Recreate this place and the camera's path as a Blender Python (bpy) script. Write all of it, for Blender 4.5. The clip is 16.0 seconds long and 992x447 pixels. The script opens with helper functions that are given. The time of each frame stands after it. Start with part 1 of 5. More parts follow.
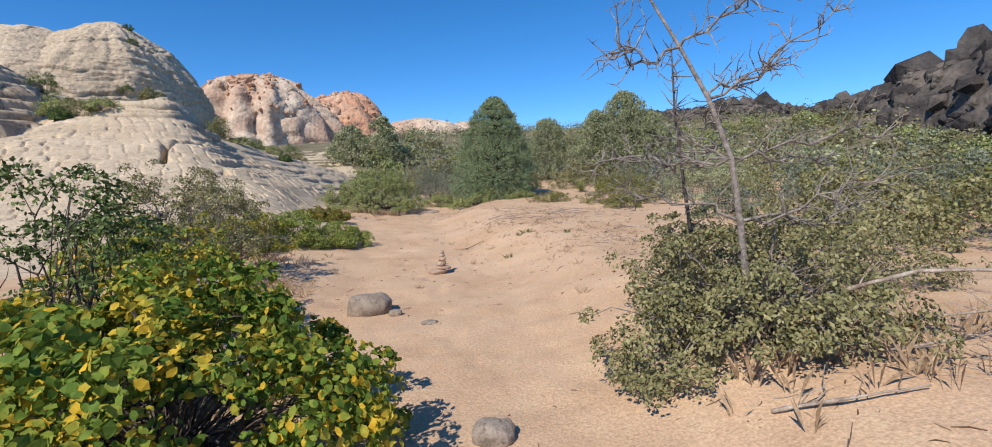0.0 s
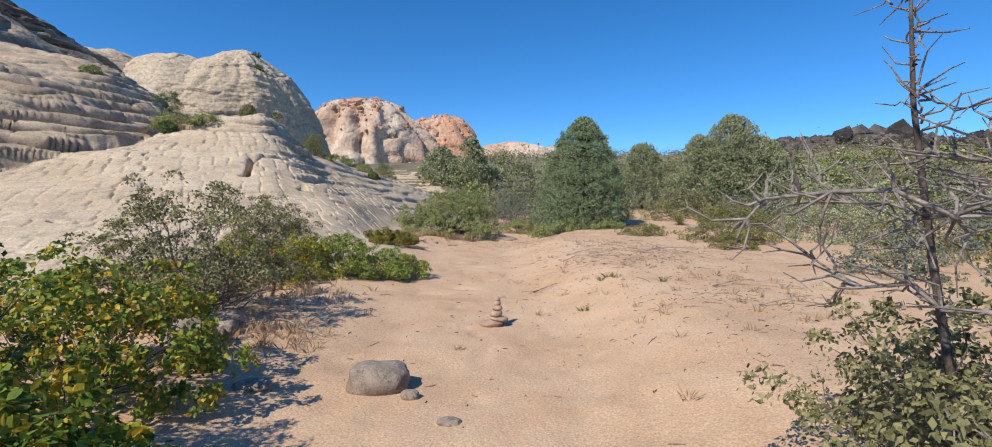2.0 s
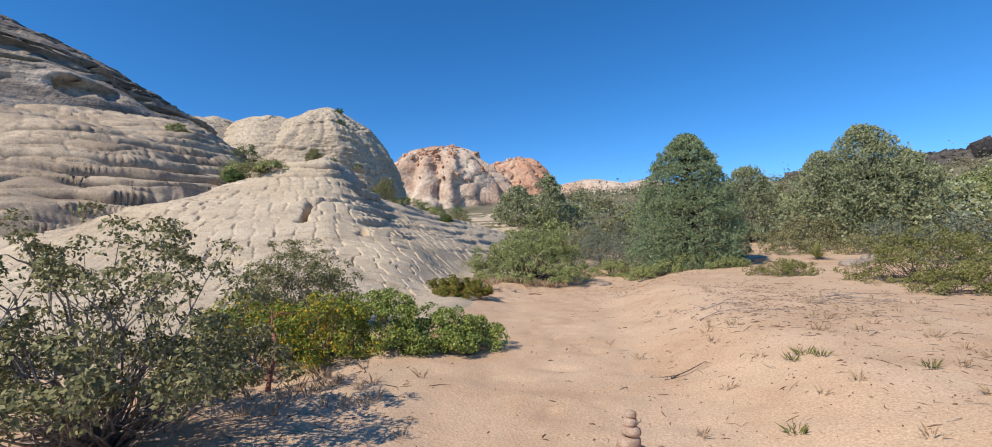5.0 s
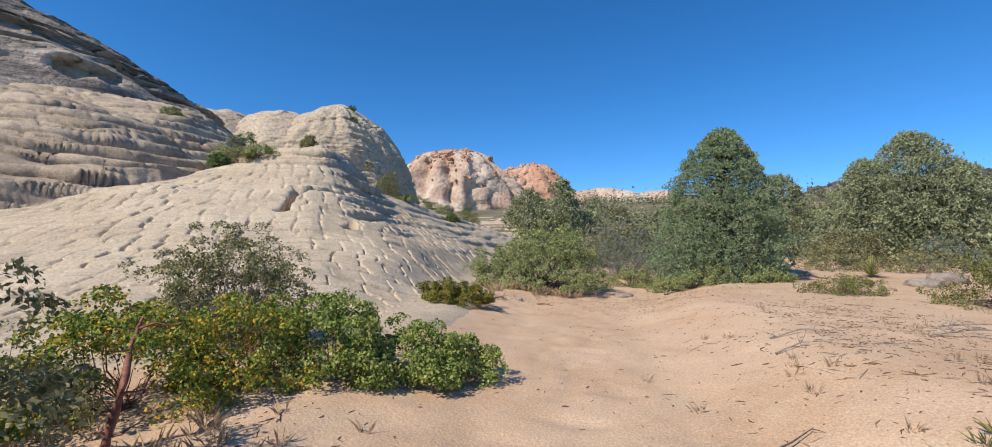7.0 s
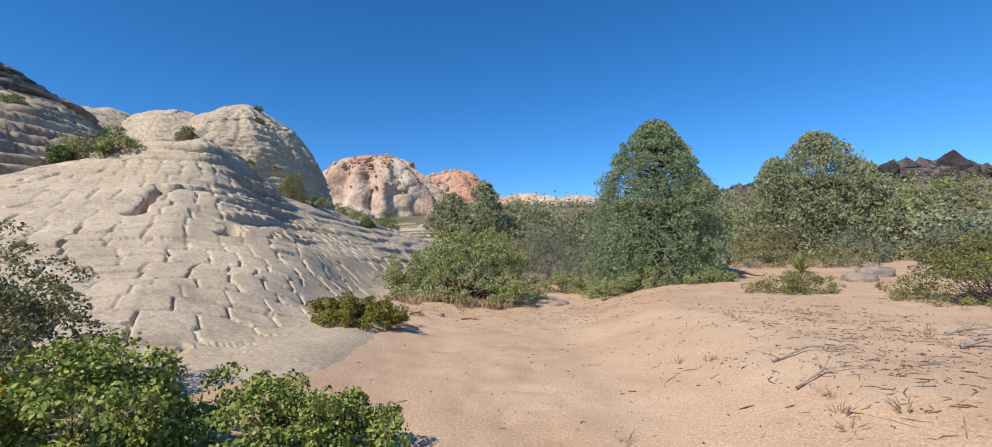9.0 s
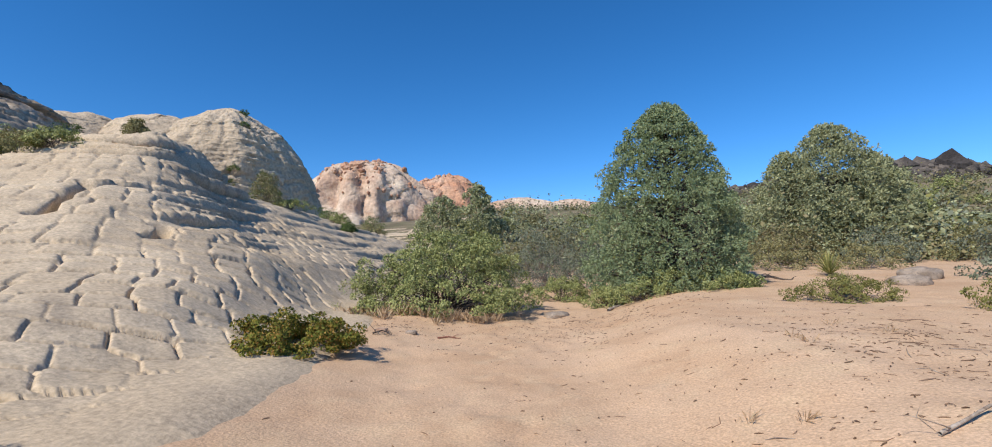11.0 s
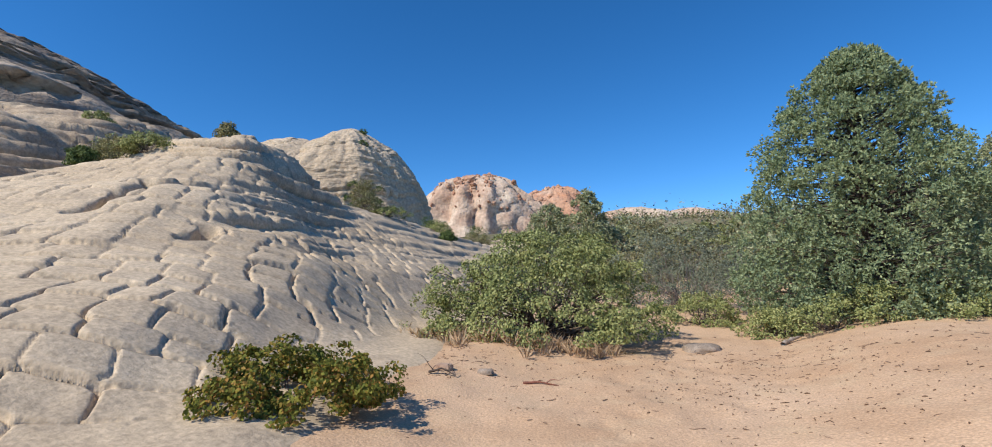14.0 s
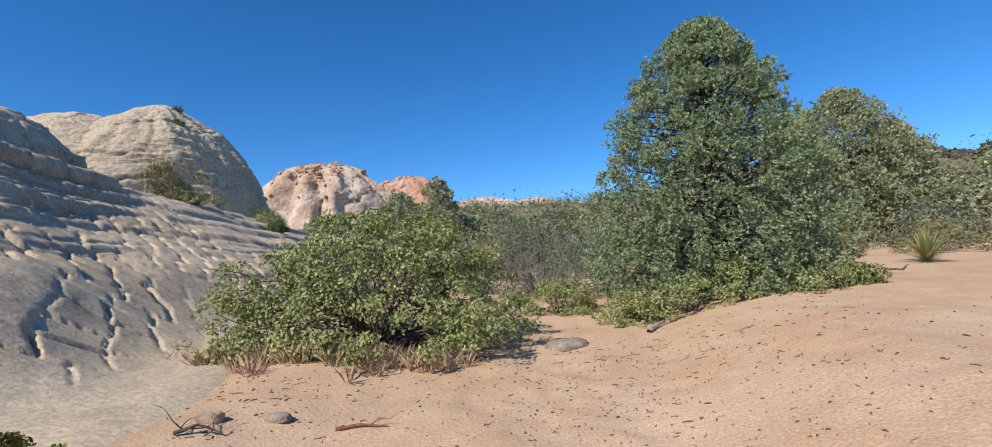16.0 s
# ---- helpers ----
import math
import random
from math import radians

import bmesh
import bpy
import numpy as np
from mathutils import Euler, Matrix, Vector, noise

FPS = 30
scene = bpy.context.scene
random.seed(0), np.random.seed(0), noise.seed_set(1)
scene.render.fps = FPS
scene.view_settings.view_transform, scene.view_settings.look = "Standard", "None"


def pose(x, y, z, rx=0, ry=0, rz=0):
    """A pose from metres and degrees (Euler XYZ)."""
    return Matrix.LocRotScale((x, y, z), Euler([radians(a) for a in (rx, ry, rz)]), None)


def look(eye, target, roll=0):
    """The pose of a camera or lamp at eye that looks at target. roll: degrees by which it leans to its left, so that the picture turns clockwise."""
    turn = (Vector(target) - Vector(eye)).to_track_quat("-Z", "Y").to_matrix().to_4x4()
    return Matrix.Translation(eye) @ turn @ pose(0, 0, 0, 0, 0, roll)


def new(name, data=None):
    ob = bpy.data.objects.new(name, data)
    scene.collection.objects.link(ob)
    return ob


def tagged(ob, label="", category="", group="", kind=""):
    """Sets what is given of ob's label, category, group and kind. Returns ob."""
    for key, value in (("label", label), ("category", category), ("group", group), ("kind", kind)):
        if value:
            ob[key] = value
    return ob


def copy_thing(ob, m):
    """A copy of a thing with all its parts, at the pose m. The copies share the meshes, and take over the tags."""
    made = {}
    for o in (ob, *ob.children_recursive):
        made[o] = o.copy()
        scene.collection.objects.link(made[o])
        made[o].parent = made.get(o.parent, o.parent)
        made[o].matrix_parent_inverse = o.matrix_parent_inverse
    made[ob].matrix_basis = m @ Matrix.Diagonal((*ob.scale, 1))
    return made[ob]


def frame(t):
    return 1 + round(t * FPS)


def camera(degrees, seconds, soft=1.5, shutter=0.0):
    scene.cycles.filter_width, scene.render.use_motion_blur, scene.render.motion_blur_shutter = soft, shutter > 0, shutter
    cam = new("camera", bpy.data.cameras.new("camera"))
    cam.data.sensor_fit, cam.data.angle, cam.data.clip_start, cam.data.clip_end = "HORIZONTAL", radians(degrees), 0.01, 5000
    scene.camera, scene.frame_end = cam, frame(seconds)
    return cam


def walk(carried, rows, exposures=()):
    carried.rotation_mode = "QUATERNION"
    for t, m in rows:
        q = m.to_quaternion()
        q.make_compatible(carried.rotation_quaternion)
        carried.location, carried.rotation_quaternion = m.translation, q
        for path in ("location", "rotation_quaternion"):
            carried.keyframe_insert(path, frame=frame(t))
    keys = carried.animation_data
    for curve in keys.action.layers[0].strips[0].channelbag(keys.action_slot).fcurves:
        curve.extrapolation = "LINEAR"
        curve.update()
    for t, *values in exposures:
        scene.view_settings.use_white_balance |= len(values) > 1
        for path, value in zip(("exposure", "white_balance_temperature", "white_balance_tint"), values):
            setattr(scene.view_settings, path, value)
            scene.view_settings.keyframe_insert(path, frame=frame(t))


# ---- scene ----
cam = camera(90.6, 16.0, soft=1.0)
METRES, EYE, TILT, LEAN, TURN = 16.0, 1.6, -4.5, 2.0, 0.0
ROWS = [
    (0.0, 0.0, 0.0, 0.0, 0.0, 0.0, 0.0),
    (0.5, 0.0069, 0.0278, 0.0042, -0.22, 0.52, -0.07),
    (1.0, 0.0111, 0.0576, 0.0088, 0.37, 1.08, -1.3),
    (1.5, 0.0156, 0.0899, 0.0137, 5.59, 1.66, -2.96),
    (2.0, 0.013, 0.1219, 0.0167, 10.2, 2.44, -3.41),
    (2.5, 0.0117, 0.1534, 0.018, 14.52, 3.09, -3.54),
    (3.0, 0.0028, 0.184, 0.0201, 17.01, 5.46, -3.31),
    (3.5, -0.0071, 0.214, 0.0225, 18.31, 6.13, -2.66),
    (4.0, -0.0192, 0.2467, 0.0249, 18.9, 6.53, -2.07),
    (6.5, -0.0732, 0.4064, 0.0302, 20.38, 7.1, -3.01),
    (7.0, -0.0801, 0.4398, 0.0296, 20.37, 7.43, -4.22),
    (7.5, -0.0896, 0.4717, 0.0297, 18.53, 7.79, -4.27),
    (8.0, -0.0965, 0.5021, 0.0326, 17.52, 8.12, -3.15),
    (8.5, -0.107, 0.5316, 0.0349, 13.37, 8.37, -2.27),
    (9.0, -0.1127, 0.5613, 0.0376, 11.71, 8.65, -1.82),
    (11.5, -0.1357, 0.7162, 0.0486, 11.16, 9.45, -1.15),
    (12.0, -0.1466, 0.7487, 0.051, 14.23, 9.68, -1.2),
    (12.5, -0.151, 0.7811, 0.0532, 20.44, 9.87, -1.29),
    (13.0, -0.1575, 0.8064, 0.0543, 22.22, 10.13, -1.24),
    (13.5, -0.1604, 0.8339, 0.056, 23.26, 10.22, -1.76),
    (14.0, -0.1635, 0.8607, 0.0577, 23.9, 10.28, -2.57),
    (14.5, -0.1684, 0.8887, 0.0607, 23.88, 10.34, -2.9),
    (15.0, -0.1726, 0.9156, 0.063, 21.41, 9.93, -2.64),
    (15.5, -0.1784, 0.9413, 0.0645, 11.6, 9.41, -1.2),
    (16.0, -0.183, 0.9691, 0.0664, 7.29, 9.39, 1.36),
]
walk(cam, [(t, pose(0, 0, EYE, TILT, LEAN, TURN) @ pose(METRES * x, METRES * y, METRES * z, 90 + pitch, roll, yaw)) for t, x, y, z, yaw, pitch, roll in ROWS])

# ---- world, sun ----
SUN_ELEV, SUN_AZ = radians(43), math.atan2(-0.52, -0.854)
world = bpy.data.worlds.new("sky")
scene.world = world
world.use_nodes = True
wn = world.node_tree
sky = wn.nodes.new("ShaderNodeTexSky")
sky.sky_type, sky.sun_disc = "NISHITA", False
sky.sun_elevation, sky.sun_rotation = SUN_ELEV, SUN_AZ
sky.altitude, sky.air_density, sky.dust_density, sky.ozone_density = 2500, 1.0, 0.0, 6.0
tone = wn.nodes.new("ShaderNodeHueSaturation")
tone.inputs["Saturation"].default_value, tone.inputs["Value"].default_value = 1.22, 1.04
wn.links.new(sky.outputs[0], tone.inputs["Color"])
wn.links.new(tone.outputs[0], wn.nodes["Background"].inputs[0])
wn.nodes["Background"].inputs[1].default_value = 0.165
sun_way = Vector((math.sin(SUN_AZ) * math.cos(SUN_ELEV), math.cos(SUN_AZ) * math.cos(SUN_ELEV), math.sin(SUN_ELEV)))
sun_data = bpy.data.lights.new("sun", "SUN")
sun_data.energy, sun_data.angle, sun_data.color = 5.0, radians(0.53), (1.0, 0.93, 0.81)
sun = new("sun", sun_data)
sun.matrix_world = look(sun_way * 100, (0, 0, 0))


# ---- materials ----
def material(name, stops, scale=3.0, fine=40.0, rough=0.85, bump=0.3, bump_scale=60.0, island=0.0, bands=None, spots=None, specular=0.3, translucent=0.0, patches=None, strata=0.0):
    """A procedural surface: colours spread by broad and fine noise, with relief. bands: (colour, per metre, strength) along z;
    spots: (colour, scale, threshold) of a second tone; island: how far each separate piece varies in tone; patches: (colour, scale, low, high)."""
    m = bpy.data.materials.new(name)
    m.use_nodes = True
    nt = m.node_tree
    N, Lk = nt.nodes, nt.links.new
    bsdf = N["Principled BSDF"]
    geo = N.new("ShaderNodeNewGeometry")
    pos = geo.outputs["Position"]

    def noisy(s, detail=4.0, vec=pos, roughness=0.55):
        n = N.new("ShaderNodeTexNoise")
        n.inputs["Scale"].default_value, n.inputs["Detail"].default_value, n.inputs["Roughness"].default_value = s, detail, roughness
        Lk(vec, n.inputs["Vector"])
        return n.outputs["Fac"]

    def mixed(a, b, fac, mode="MIX"):
        x = N.new("ShaderNodeMix")
        x.data_type, x.blend_type = "RGBA", mode
        for src, slot in ((fac, 0), (a, 6), (b, 7)):
            if hasattr(src, "is_linked"):
                Lk(src, x.inputs[slot])
            else:
                x.inputs[slot].default_value = src if slot == 0 else (*src, 1)
        return x.outputs[2]

    def span(src, lo, hi, to_lo=0.0, to_hi=1.0):
        r = N.new("ShaderNodeMapRange")
        r.inputs[1].default_value, r.inputs[2].default_value, r.inputs[3].default_value, r.inputs[4].default_value = lo, hi, to_lo, to_hi
        Lk(src, r.inputs[0])
        return r.outputs[0]

    ramp = N.new("ShaderNodeValToRGB")
    cr = ramp.color_ramp
    while len(cr.elements) < len(stops):
        cr.elements.new(0.5)
    for i, (e, c) in enumerate(zip(cr.elements, stops)):
        e.position = 0.5 if len(stops) == 1 else 0.12 + 0.76 * i / (len(stops) - 1)
        e.color = (*c, 1)
    if island > 0:
        mx = N.new("ShaderNodeMath")
        mx.operation = "MULTIPLY_ADD"
        Lk(geo.outputs["Random Per Island"], mx.inputs[0])
        mx.inputs[1].default_value = island
        Lk(span(noisy(scale), 0.3, 0.7, 0.0, 1 - island), mx.inputs[2])
        Lk(mx.outputs[0], ramp.inputs[0])
    else:
        Lk(span(noisy(scale), 0.28, 0.72), ramp.inputs[0])
    col = ramp.outputs[0]
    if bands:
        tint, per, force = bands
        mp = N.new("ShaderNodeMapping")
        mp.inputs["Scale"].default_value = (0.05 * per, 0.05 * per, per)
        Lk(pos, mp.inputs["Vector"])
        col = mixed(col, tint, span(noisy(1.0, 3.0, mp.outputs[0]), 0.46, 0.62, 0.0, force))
    if patches:
        tint, s, lo, hi = patches
        col = mixed(col, tint, span(noisy(s, 5.0), lo, hi, 0.0, 0.8))
    if spots:
        tint, s, lo = spots
        col = mixed(col, tint, span(noisy(s, 2.0), lo, lo + 0.05, 0.0, 0.85))
    col = mixed(col, mixed((0.75, 0.75, 0.75), (1.2, 1.2, 1.2), span(noisy(fine, 3.0), 0.3, 0.7)), 1.0, "MULTIPLY")
    Lk(col, bsdf.inputs["Base Color"])
    bsdf.inputs["Roughness"].default_value = rough
    bsdf.inputs["Specular IOR Level"].default_value = specular
    if bump > 0:
        b = N.new("ShaderNodeBump")
        b.inputs["Strength"].default_value, b.inputs["Distance"].default_value = bump, 0.6 / bump_scale
        relief = noisy(bump_scale, 5.0)
        if strata > 0:
            mp = N.new("ShaderNodeMapping")
            mp.inputs["Scale"].default_value = (0.12 * strata, 0.12 * strata, strata)
            Lk(pos, mp.inputs["Vector"])
            ad = N.new("ShaderNodeMath")
            ad.operation = "MULTIPLY_ADD"
            Lk(noisy(1.0, 4.0, mp.outputs[0], 0.65), ad.inputs[0])
            ad.inputs[1].default_value = 1.2
            Lk(relief, ad.inputs[2])
            relief = ad.outputs[0]
        Lk(relief, b.inputs["Height"])
        Lk(b.outputs[0], bsdf.inputs["Normal"])
    if translucent > 0:
        tr = N.new("ShaderNodeBsdfTranslucent")
        Lk(col, tr.inputs["Color"])
        ms = N.new("ShaderNodeMixShader")
        ms.inputs[0].default_value = translucent
        Lk(bsdf.outputs[0], ms.inputs[1])
        Lk(tr.outputs[0], ms.inputs[2])
        Lk(ms.outputs[0], N["Material Output"].inputs[0])
    return m


SAND = material("sand", [(0.505, 0.328, 0.203), (0.56, 0.378, 0.243), (0.60, 0.415, 0.275)], 0.7, 55, 0.95, 0.5, 30, specular=0.1, patches=((0.59, 0.425, 0.275), 2.2, 0.5, 0.75))
HILLSOIL = material("hill_soil", [(0.15, 0.125, 0.08), (0.23, 0.185, 0.125), (0.34, 0.25, 0.17)], 0.25, 6, 0.95, 0.4, 8, specular=0.1, patches=((0.14, 0.145, 0.08), 0.5, 0.42, 0.6))
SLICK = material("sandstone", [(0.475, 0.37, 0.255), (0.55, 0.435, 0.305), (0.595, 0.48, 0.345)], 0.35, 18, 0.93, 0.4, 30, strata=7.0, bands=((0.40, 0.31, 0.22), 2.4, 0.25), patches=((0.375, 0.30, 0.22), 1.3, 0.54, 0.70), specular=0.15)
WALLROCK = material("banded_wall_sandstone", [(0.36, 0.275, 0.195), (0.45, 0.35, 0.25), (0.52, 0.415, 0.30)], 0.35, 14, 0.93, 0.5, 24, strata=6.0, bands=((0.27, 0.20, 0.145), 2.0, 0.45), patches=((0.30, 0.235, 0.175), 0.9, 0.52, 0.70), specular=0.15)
DOME = material("pale_dome_sandstone", [(0.46, 0.36, 0.255), (0.54, 0.43, 0.31), (0.585, 0.47, 0.345)], 0.09, 2.0, 0.93, 0.8, 1.5, strata=1.6, bands=((0.42, 0.33, 0.245), 1.1, 0.3), specular=0.15)
# dark tones and bands paint the shoulder's shade into its colour, along with varnish
SHADED_STAINED = material("shaded_stained_sandstone", [(0.22, 0.175, 0.14), (0.34, 0.275, 0.215), (0.50, 0.405, 0.315)], 0.12, 2.0, 0.93, 0.8, 1.5, strata=1.6, bands=((0.13, 0.105, 0.09), 0.5, 0.75), specular=0.15)
REDROCK = material("red_sandstone", [(0.46, 0.25, 0.16), (0.55, 0.32, 0.21), (0.58, 0.42, 0.31)], 0.03, 0.6, 0.95, 0.8, 0.5, bands=((0.48, 0.24, 0.145), 0.12, 0.5), specular=0.1)
PALEMESA = material("banded_mesa_sandstone", [(0.48, 0.32, 0.23), (0.57, 0.45, 0.35), (0.60, 0.50, 0.40)], 0.05, 0.6, 0.95, 0.8, 0.5, patches=((0.50, 0.32, 0.225), 0.04, 0.46, 0.66), specular=0.1)
RUBBLE = material("red_rubble", [(0.33, 0.175, 0.115), (0.44, 0.245, 0.165), (0.52, 0.35, 0.25)], 0.2, 0.9, 0.95, 0.8, 0.6, island=0.6, specular=0.1)
BASALT = material("basalt", [(0.035, 0.031, 0.031), (0.075, 0.066, 0.063), (0.16, 0.135, 0.115)], 0.3, 3.0, 0.95, 0.7, 2.0, island=0.5, specular=0.1)
STONE = material("grey_stone", [(0.23, 0.185, 0.145), (0.31, 0.25, 0.20), (0.38, 0.31, 0.25)], 6, 60, 0.9, 0.6, 45, spots=((0.17, 0.14, 0.115), 26, 0.6), specular=0.2)
CAIRNSTONE = material("cairn_stone", [(0.30, 0.19, 0.135), (0.40, 0.275, 0.20), (0.46, 0.33, 0.25)], 7, 70, 0.9, 0.5, 60, specular=0.2)
BARK = material("grey_bark", [(0.14, 0.115, 0.10), (0.24, 0.205, 0.18), (0.33, 0.29, 0.26)], 22, 90, 0.9, 0.8, 70, specular=0.2)
DARKBARK = material("dark_bark", [(0.06, 0.045, 0.038), (0.11, 0.085, 0.07), (0.17, 0.135, 0.11)], 20, 90, 0.9, 0.7, 70, specular=0.2)
REDBARK = material("red_bark", [(0.16, 0.055, 0.035), (0.24, 0.09, 0.055), (0.30, 0.14, 0.09)], 20, 90, 0.6, 0.4, 60, specular=0.4)
DEADWOOD = material("dead_wood", [(0.20, 0.15, 0.115), (0.33, 0.265, 0.21), (0.45, 0.385, 0.32)], 16, 80, 0.9, 0.6, 60, specular=0.2)
DEBRIS = material("plant_litter", [(0.10, 0.06, 0.038), (0.19, 0.12, 0.08), (0.30, 0.215, 0.15)], 5, 60, 0.95, 0.0, island=0.8)
STRAW = material("dry_grass", [(0.46, 0.32, 0.20), (0.58, 0.42, 0.27), (0.66, 0.52, 0.35)], 3, 40, 0.9, 0.0, island=0.8, translucent=0.4)
MAT_GREEN = {}
TINT = {"pinyon": (1.08, 1.0, 0.88), "juniper": (1.1, 1.0, 0.9), "sage": (1.05, 1.0, 0.9), "scrub": (1.06, 0.98, 0.95), "olive": (1.0, 0.95, 0.9), "oak": (1.03, 1.0, 0.92), "manzanita": (1.1, 1.0, 0.8), "greyleaf": (1.1, 1.0, 0.85)}
BRIGHT = {"yellowing": 1.35, "autumn": 2.2, "greyleaf": 1.75, "pinyon": 2.9, "oak": 2.0, "manzanita": 2.1, "mat": 1.4, "sage": 1.5, "juniper": 3.3, "dark": 2.4}
for key, stops, tl in (
    ("yellowing", [(0.045, 0.085, 0.018), (0.085, 0.145, 0.03), (0.13, 0.19, 0.04), (0.20, 0.235, 0.05), (0.50, 0.33, 0.035)], 0.3),
    ("autumn", [(0.045, 0.075, 0.02), (0.085, 0.12, 0.03), (0.13, 0.155, 0.038), (0.32, 0.19, 0.03)], 0.25),
    ("manzanita", [(0.045, 0.075, 0.022), (0.09, 0.125, 0.036), (0.145, 0.175, 0.055), (0.20, 0.22, 0.08)], 0.2),
    ("oak", [(0.055, 0.07, 0.025), (0.11, 0.13, 0.05), (0.17, 0.185, 0.08), (0.23, 0.235, 0.11)], 0.2),
    ("mat", [(0.05, 0.065, 0.018), (0.10, 0.12, 0.03), (0.17, 0.165, 0.04), (0.27, 0.15, 0.06)], 0.2),
    ("sage", [(0.065, 0.085, 0.06), (0.11, 0.13, 0.10), (0.165, 0.185, 0.15)], 0.15),
    ("greyleaf", [(0.065, 0.072, 0.035), (0.125, 0.13, 0.07), (0.20, 0.195, 0.115)], 0.2),
    ("pinyon", [(0.05, 0.072, 0.045), (0.075, 0.103, 0.063), (0.10, 0.13, 0.08), (0.125, 0.15, 0.093)], 0.2),
    ("juniper", [(0.05, 0.062, 0.036), (0.09, 0.105, 0.065), (0.14, 0.155, 0.1)], 0.2),
    ("olive", [(0.10, 0.11, 0.035), (0.16, 0.17, 0.055), (0.23, 0.22, 0.085)], 0.25),
    ("dark", [(0.02, 0.035, 0.015), (0.04, 0.06, 0.025), (0.065, 0.09, 0.04)], 0.15),
    ("scrub", [(0.06, 0.068, 0.03), (0.105, 0.11, 0.05), (0.16, 0.155, 0.08), (0.21, 0.19, 0.11)], 0.1),
    ("yucca", [(0.16, 0.19, 0.09), (0.25, 0.27, 0.14), (0.42, 0.38, 0.21)], 0.25),
):
    MAT_GREEN[key] = material("leaf_" + key, [tuple(BRIGHT.get(key, 1.3) * c * k for c, k in zip(stop, TINT.get(key, (1.06, 1.0, 0.72)))) for stop in stops], 1.3, 30, 0.7, 0.0, island=0.72, specular=0.18, translucent=tl, patches=((0.66, 0.46, 0.05), 2.6, 0.55, 0.64) if key == "yellowing" else None)


# ---- mesh helpers ----
def mesh_from(name, verts, faces, mat, smooth=False):
    """A mesh from an array of corners and an array of faces that all have the same number of corners (or a list of such arrays)."""
    groups = [np.asarray(f, dtype=np.int32) for f in (faces if isinstance(faces, list) else [faces])]
    groups = [g for g in groups if len(g)]
    me = bpy.data.meshes.new(name)
    verts = np.asarray(verts, dtype=np.float32)
    me.vertices.add(len(verts))
    me.vertices.foreach_set("co", verts.ravel())
    loops = np.concatenate([g.ravel() for g in groups])
    sizes = np.concatenate([np.full(len(g), g.shape[1], dtype=np.int32) for g in groups])
    me.loops.add(len(loops))
    me.loops.foreach_set("vertex_index", loops)
    me.polygons.add(len(sizes))
    me.polygons.foreach_set("loop_start", np.concatenate([[0], np.cumsum(sizes)[:-1]]).astype(np.int32))
    me.polygons.foreach_set("loop_total", sizes)
    me.polygons.foreach_set("use_smooth", np.full(len(sizes), smooth))
    me.update(calc_edges=True)
    me.materials.append(mat)
    return me


def part(name, me, parent, label=""):
    ob = new(name, me)
    ob.parent = parent
    return tagged(ob, label)


def thing(name, at, label, category, group="", turn=0.0):
    ob = new(name)
    ob.empty_display_size = 0.2
    ob.matrix_basis = pose(*at, 0, 0, turn)
    return tagged(ob, label, category, group)


def structure(name, me, label=""):
    return tagged(new(name, me), label, kind="structure")


def unit(v):
    return v / np.maximum(np.linalg.norm(v, axis=-1, keepdims=True), 1e-9)


def leaf_mesh(name, centres, out, size, mat, rng, width=0.5, spread=0.8, corners=4, droop=0.0, vary=0.35):
    """One blade for each centre, turned roughly to the way out, as rhombic (4) or rounded (6) leaves."""
    n = len(centres)
    nrm = unit(out + spread * rng.normal(size=(n, 3)))
    nrm[:, 2] = np.abs(nrm[:, 2]) * 0.8 + 0.2 * nrm[:, 2]
    nrm = unit(nrm)
    along = unit(np.cross(nrm, rng.normal(size=(n, 3))))
    along[:, 2] -= droop
    along = unit(along)
    side = np.cross(nrm, along)
    ln = (size * (1 + vary * rng.uniform(-1, 1, n)))[:, None]
    wd = ln * width
    if corners == 4:
        pts = [centres - along * ln * 0.5, centres + side * wd * 0.5, centres + along * ln * 0.5, centres - side * wd * 0.5]
    else:
        lift = nrm * ln * 0.08
        pts = [centres - along * ln * 0.5 - lift, centres - along * ln * 0.15 + side * wd * 0.5, centres + along * ln * 0.25 + side * wd * 0.42,
               centres + along * ln * 0.5 - lift, centres + along * ln * 0.25 - side * wd * 0.42, centres - along * ln * 0.15 - side * wd * 0.5]
    k = len(pts)
    v = np.stack(pts, axis=1).reshape(-1, 3)
    f = np.arange(n * k).reshape(n, k)
    return mesh_from(name, v, f, mat)


def tubes(paths, sides=5):
    """Corners and faces of tapered tubes; each path is (points n x 3, radii n)."""
    vs, fs, base = [], [], 0
    ang = np.linspace(0, 2 * math.pi, sides, endpoint=False)
    for pts, rad in paths:
        pts = np.asarray(pts, float)
        n = len(pts)
        tan = unit(np.gradient(pts, axis=0))
        ref = np.array([0.0, 0.0, 1.0]) if abs(tan[:, 2]).mean() < 0.8 else np.array([1.0, 0.0, 0.0])
        a = unit(np.cross(tan, ref))
        b = np.cross(tan, a)
        ring = pts[:, None, :] + np.asarray(rad)[:, None, None] * (np.cos(ang)[None, :, None] * a[:, None, :] + np.sin(ang)[None, :, None] * b[:, None, :])
        vs.append(ring.reshape(-1, 3))
        i, j = np.meshgrid(np.arange(n - 1), np.arange(sides), indexing="ij")
        j2 = (j + 1) % sides
        fs.append((base + np.stack([i * sides + j, i * sides + j2, (i + 1) * sides + j2, (i + 1) * sides + j], -1)).reshape(-1, 4))
        base += n * sides
    return np.concatenate(vs), np.concatenate(fs)


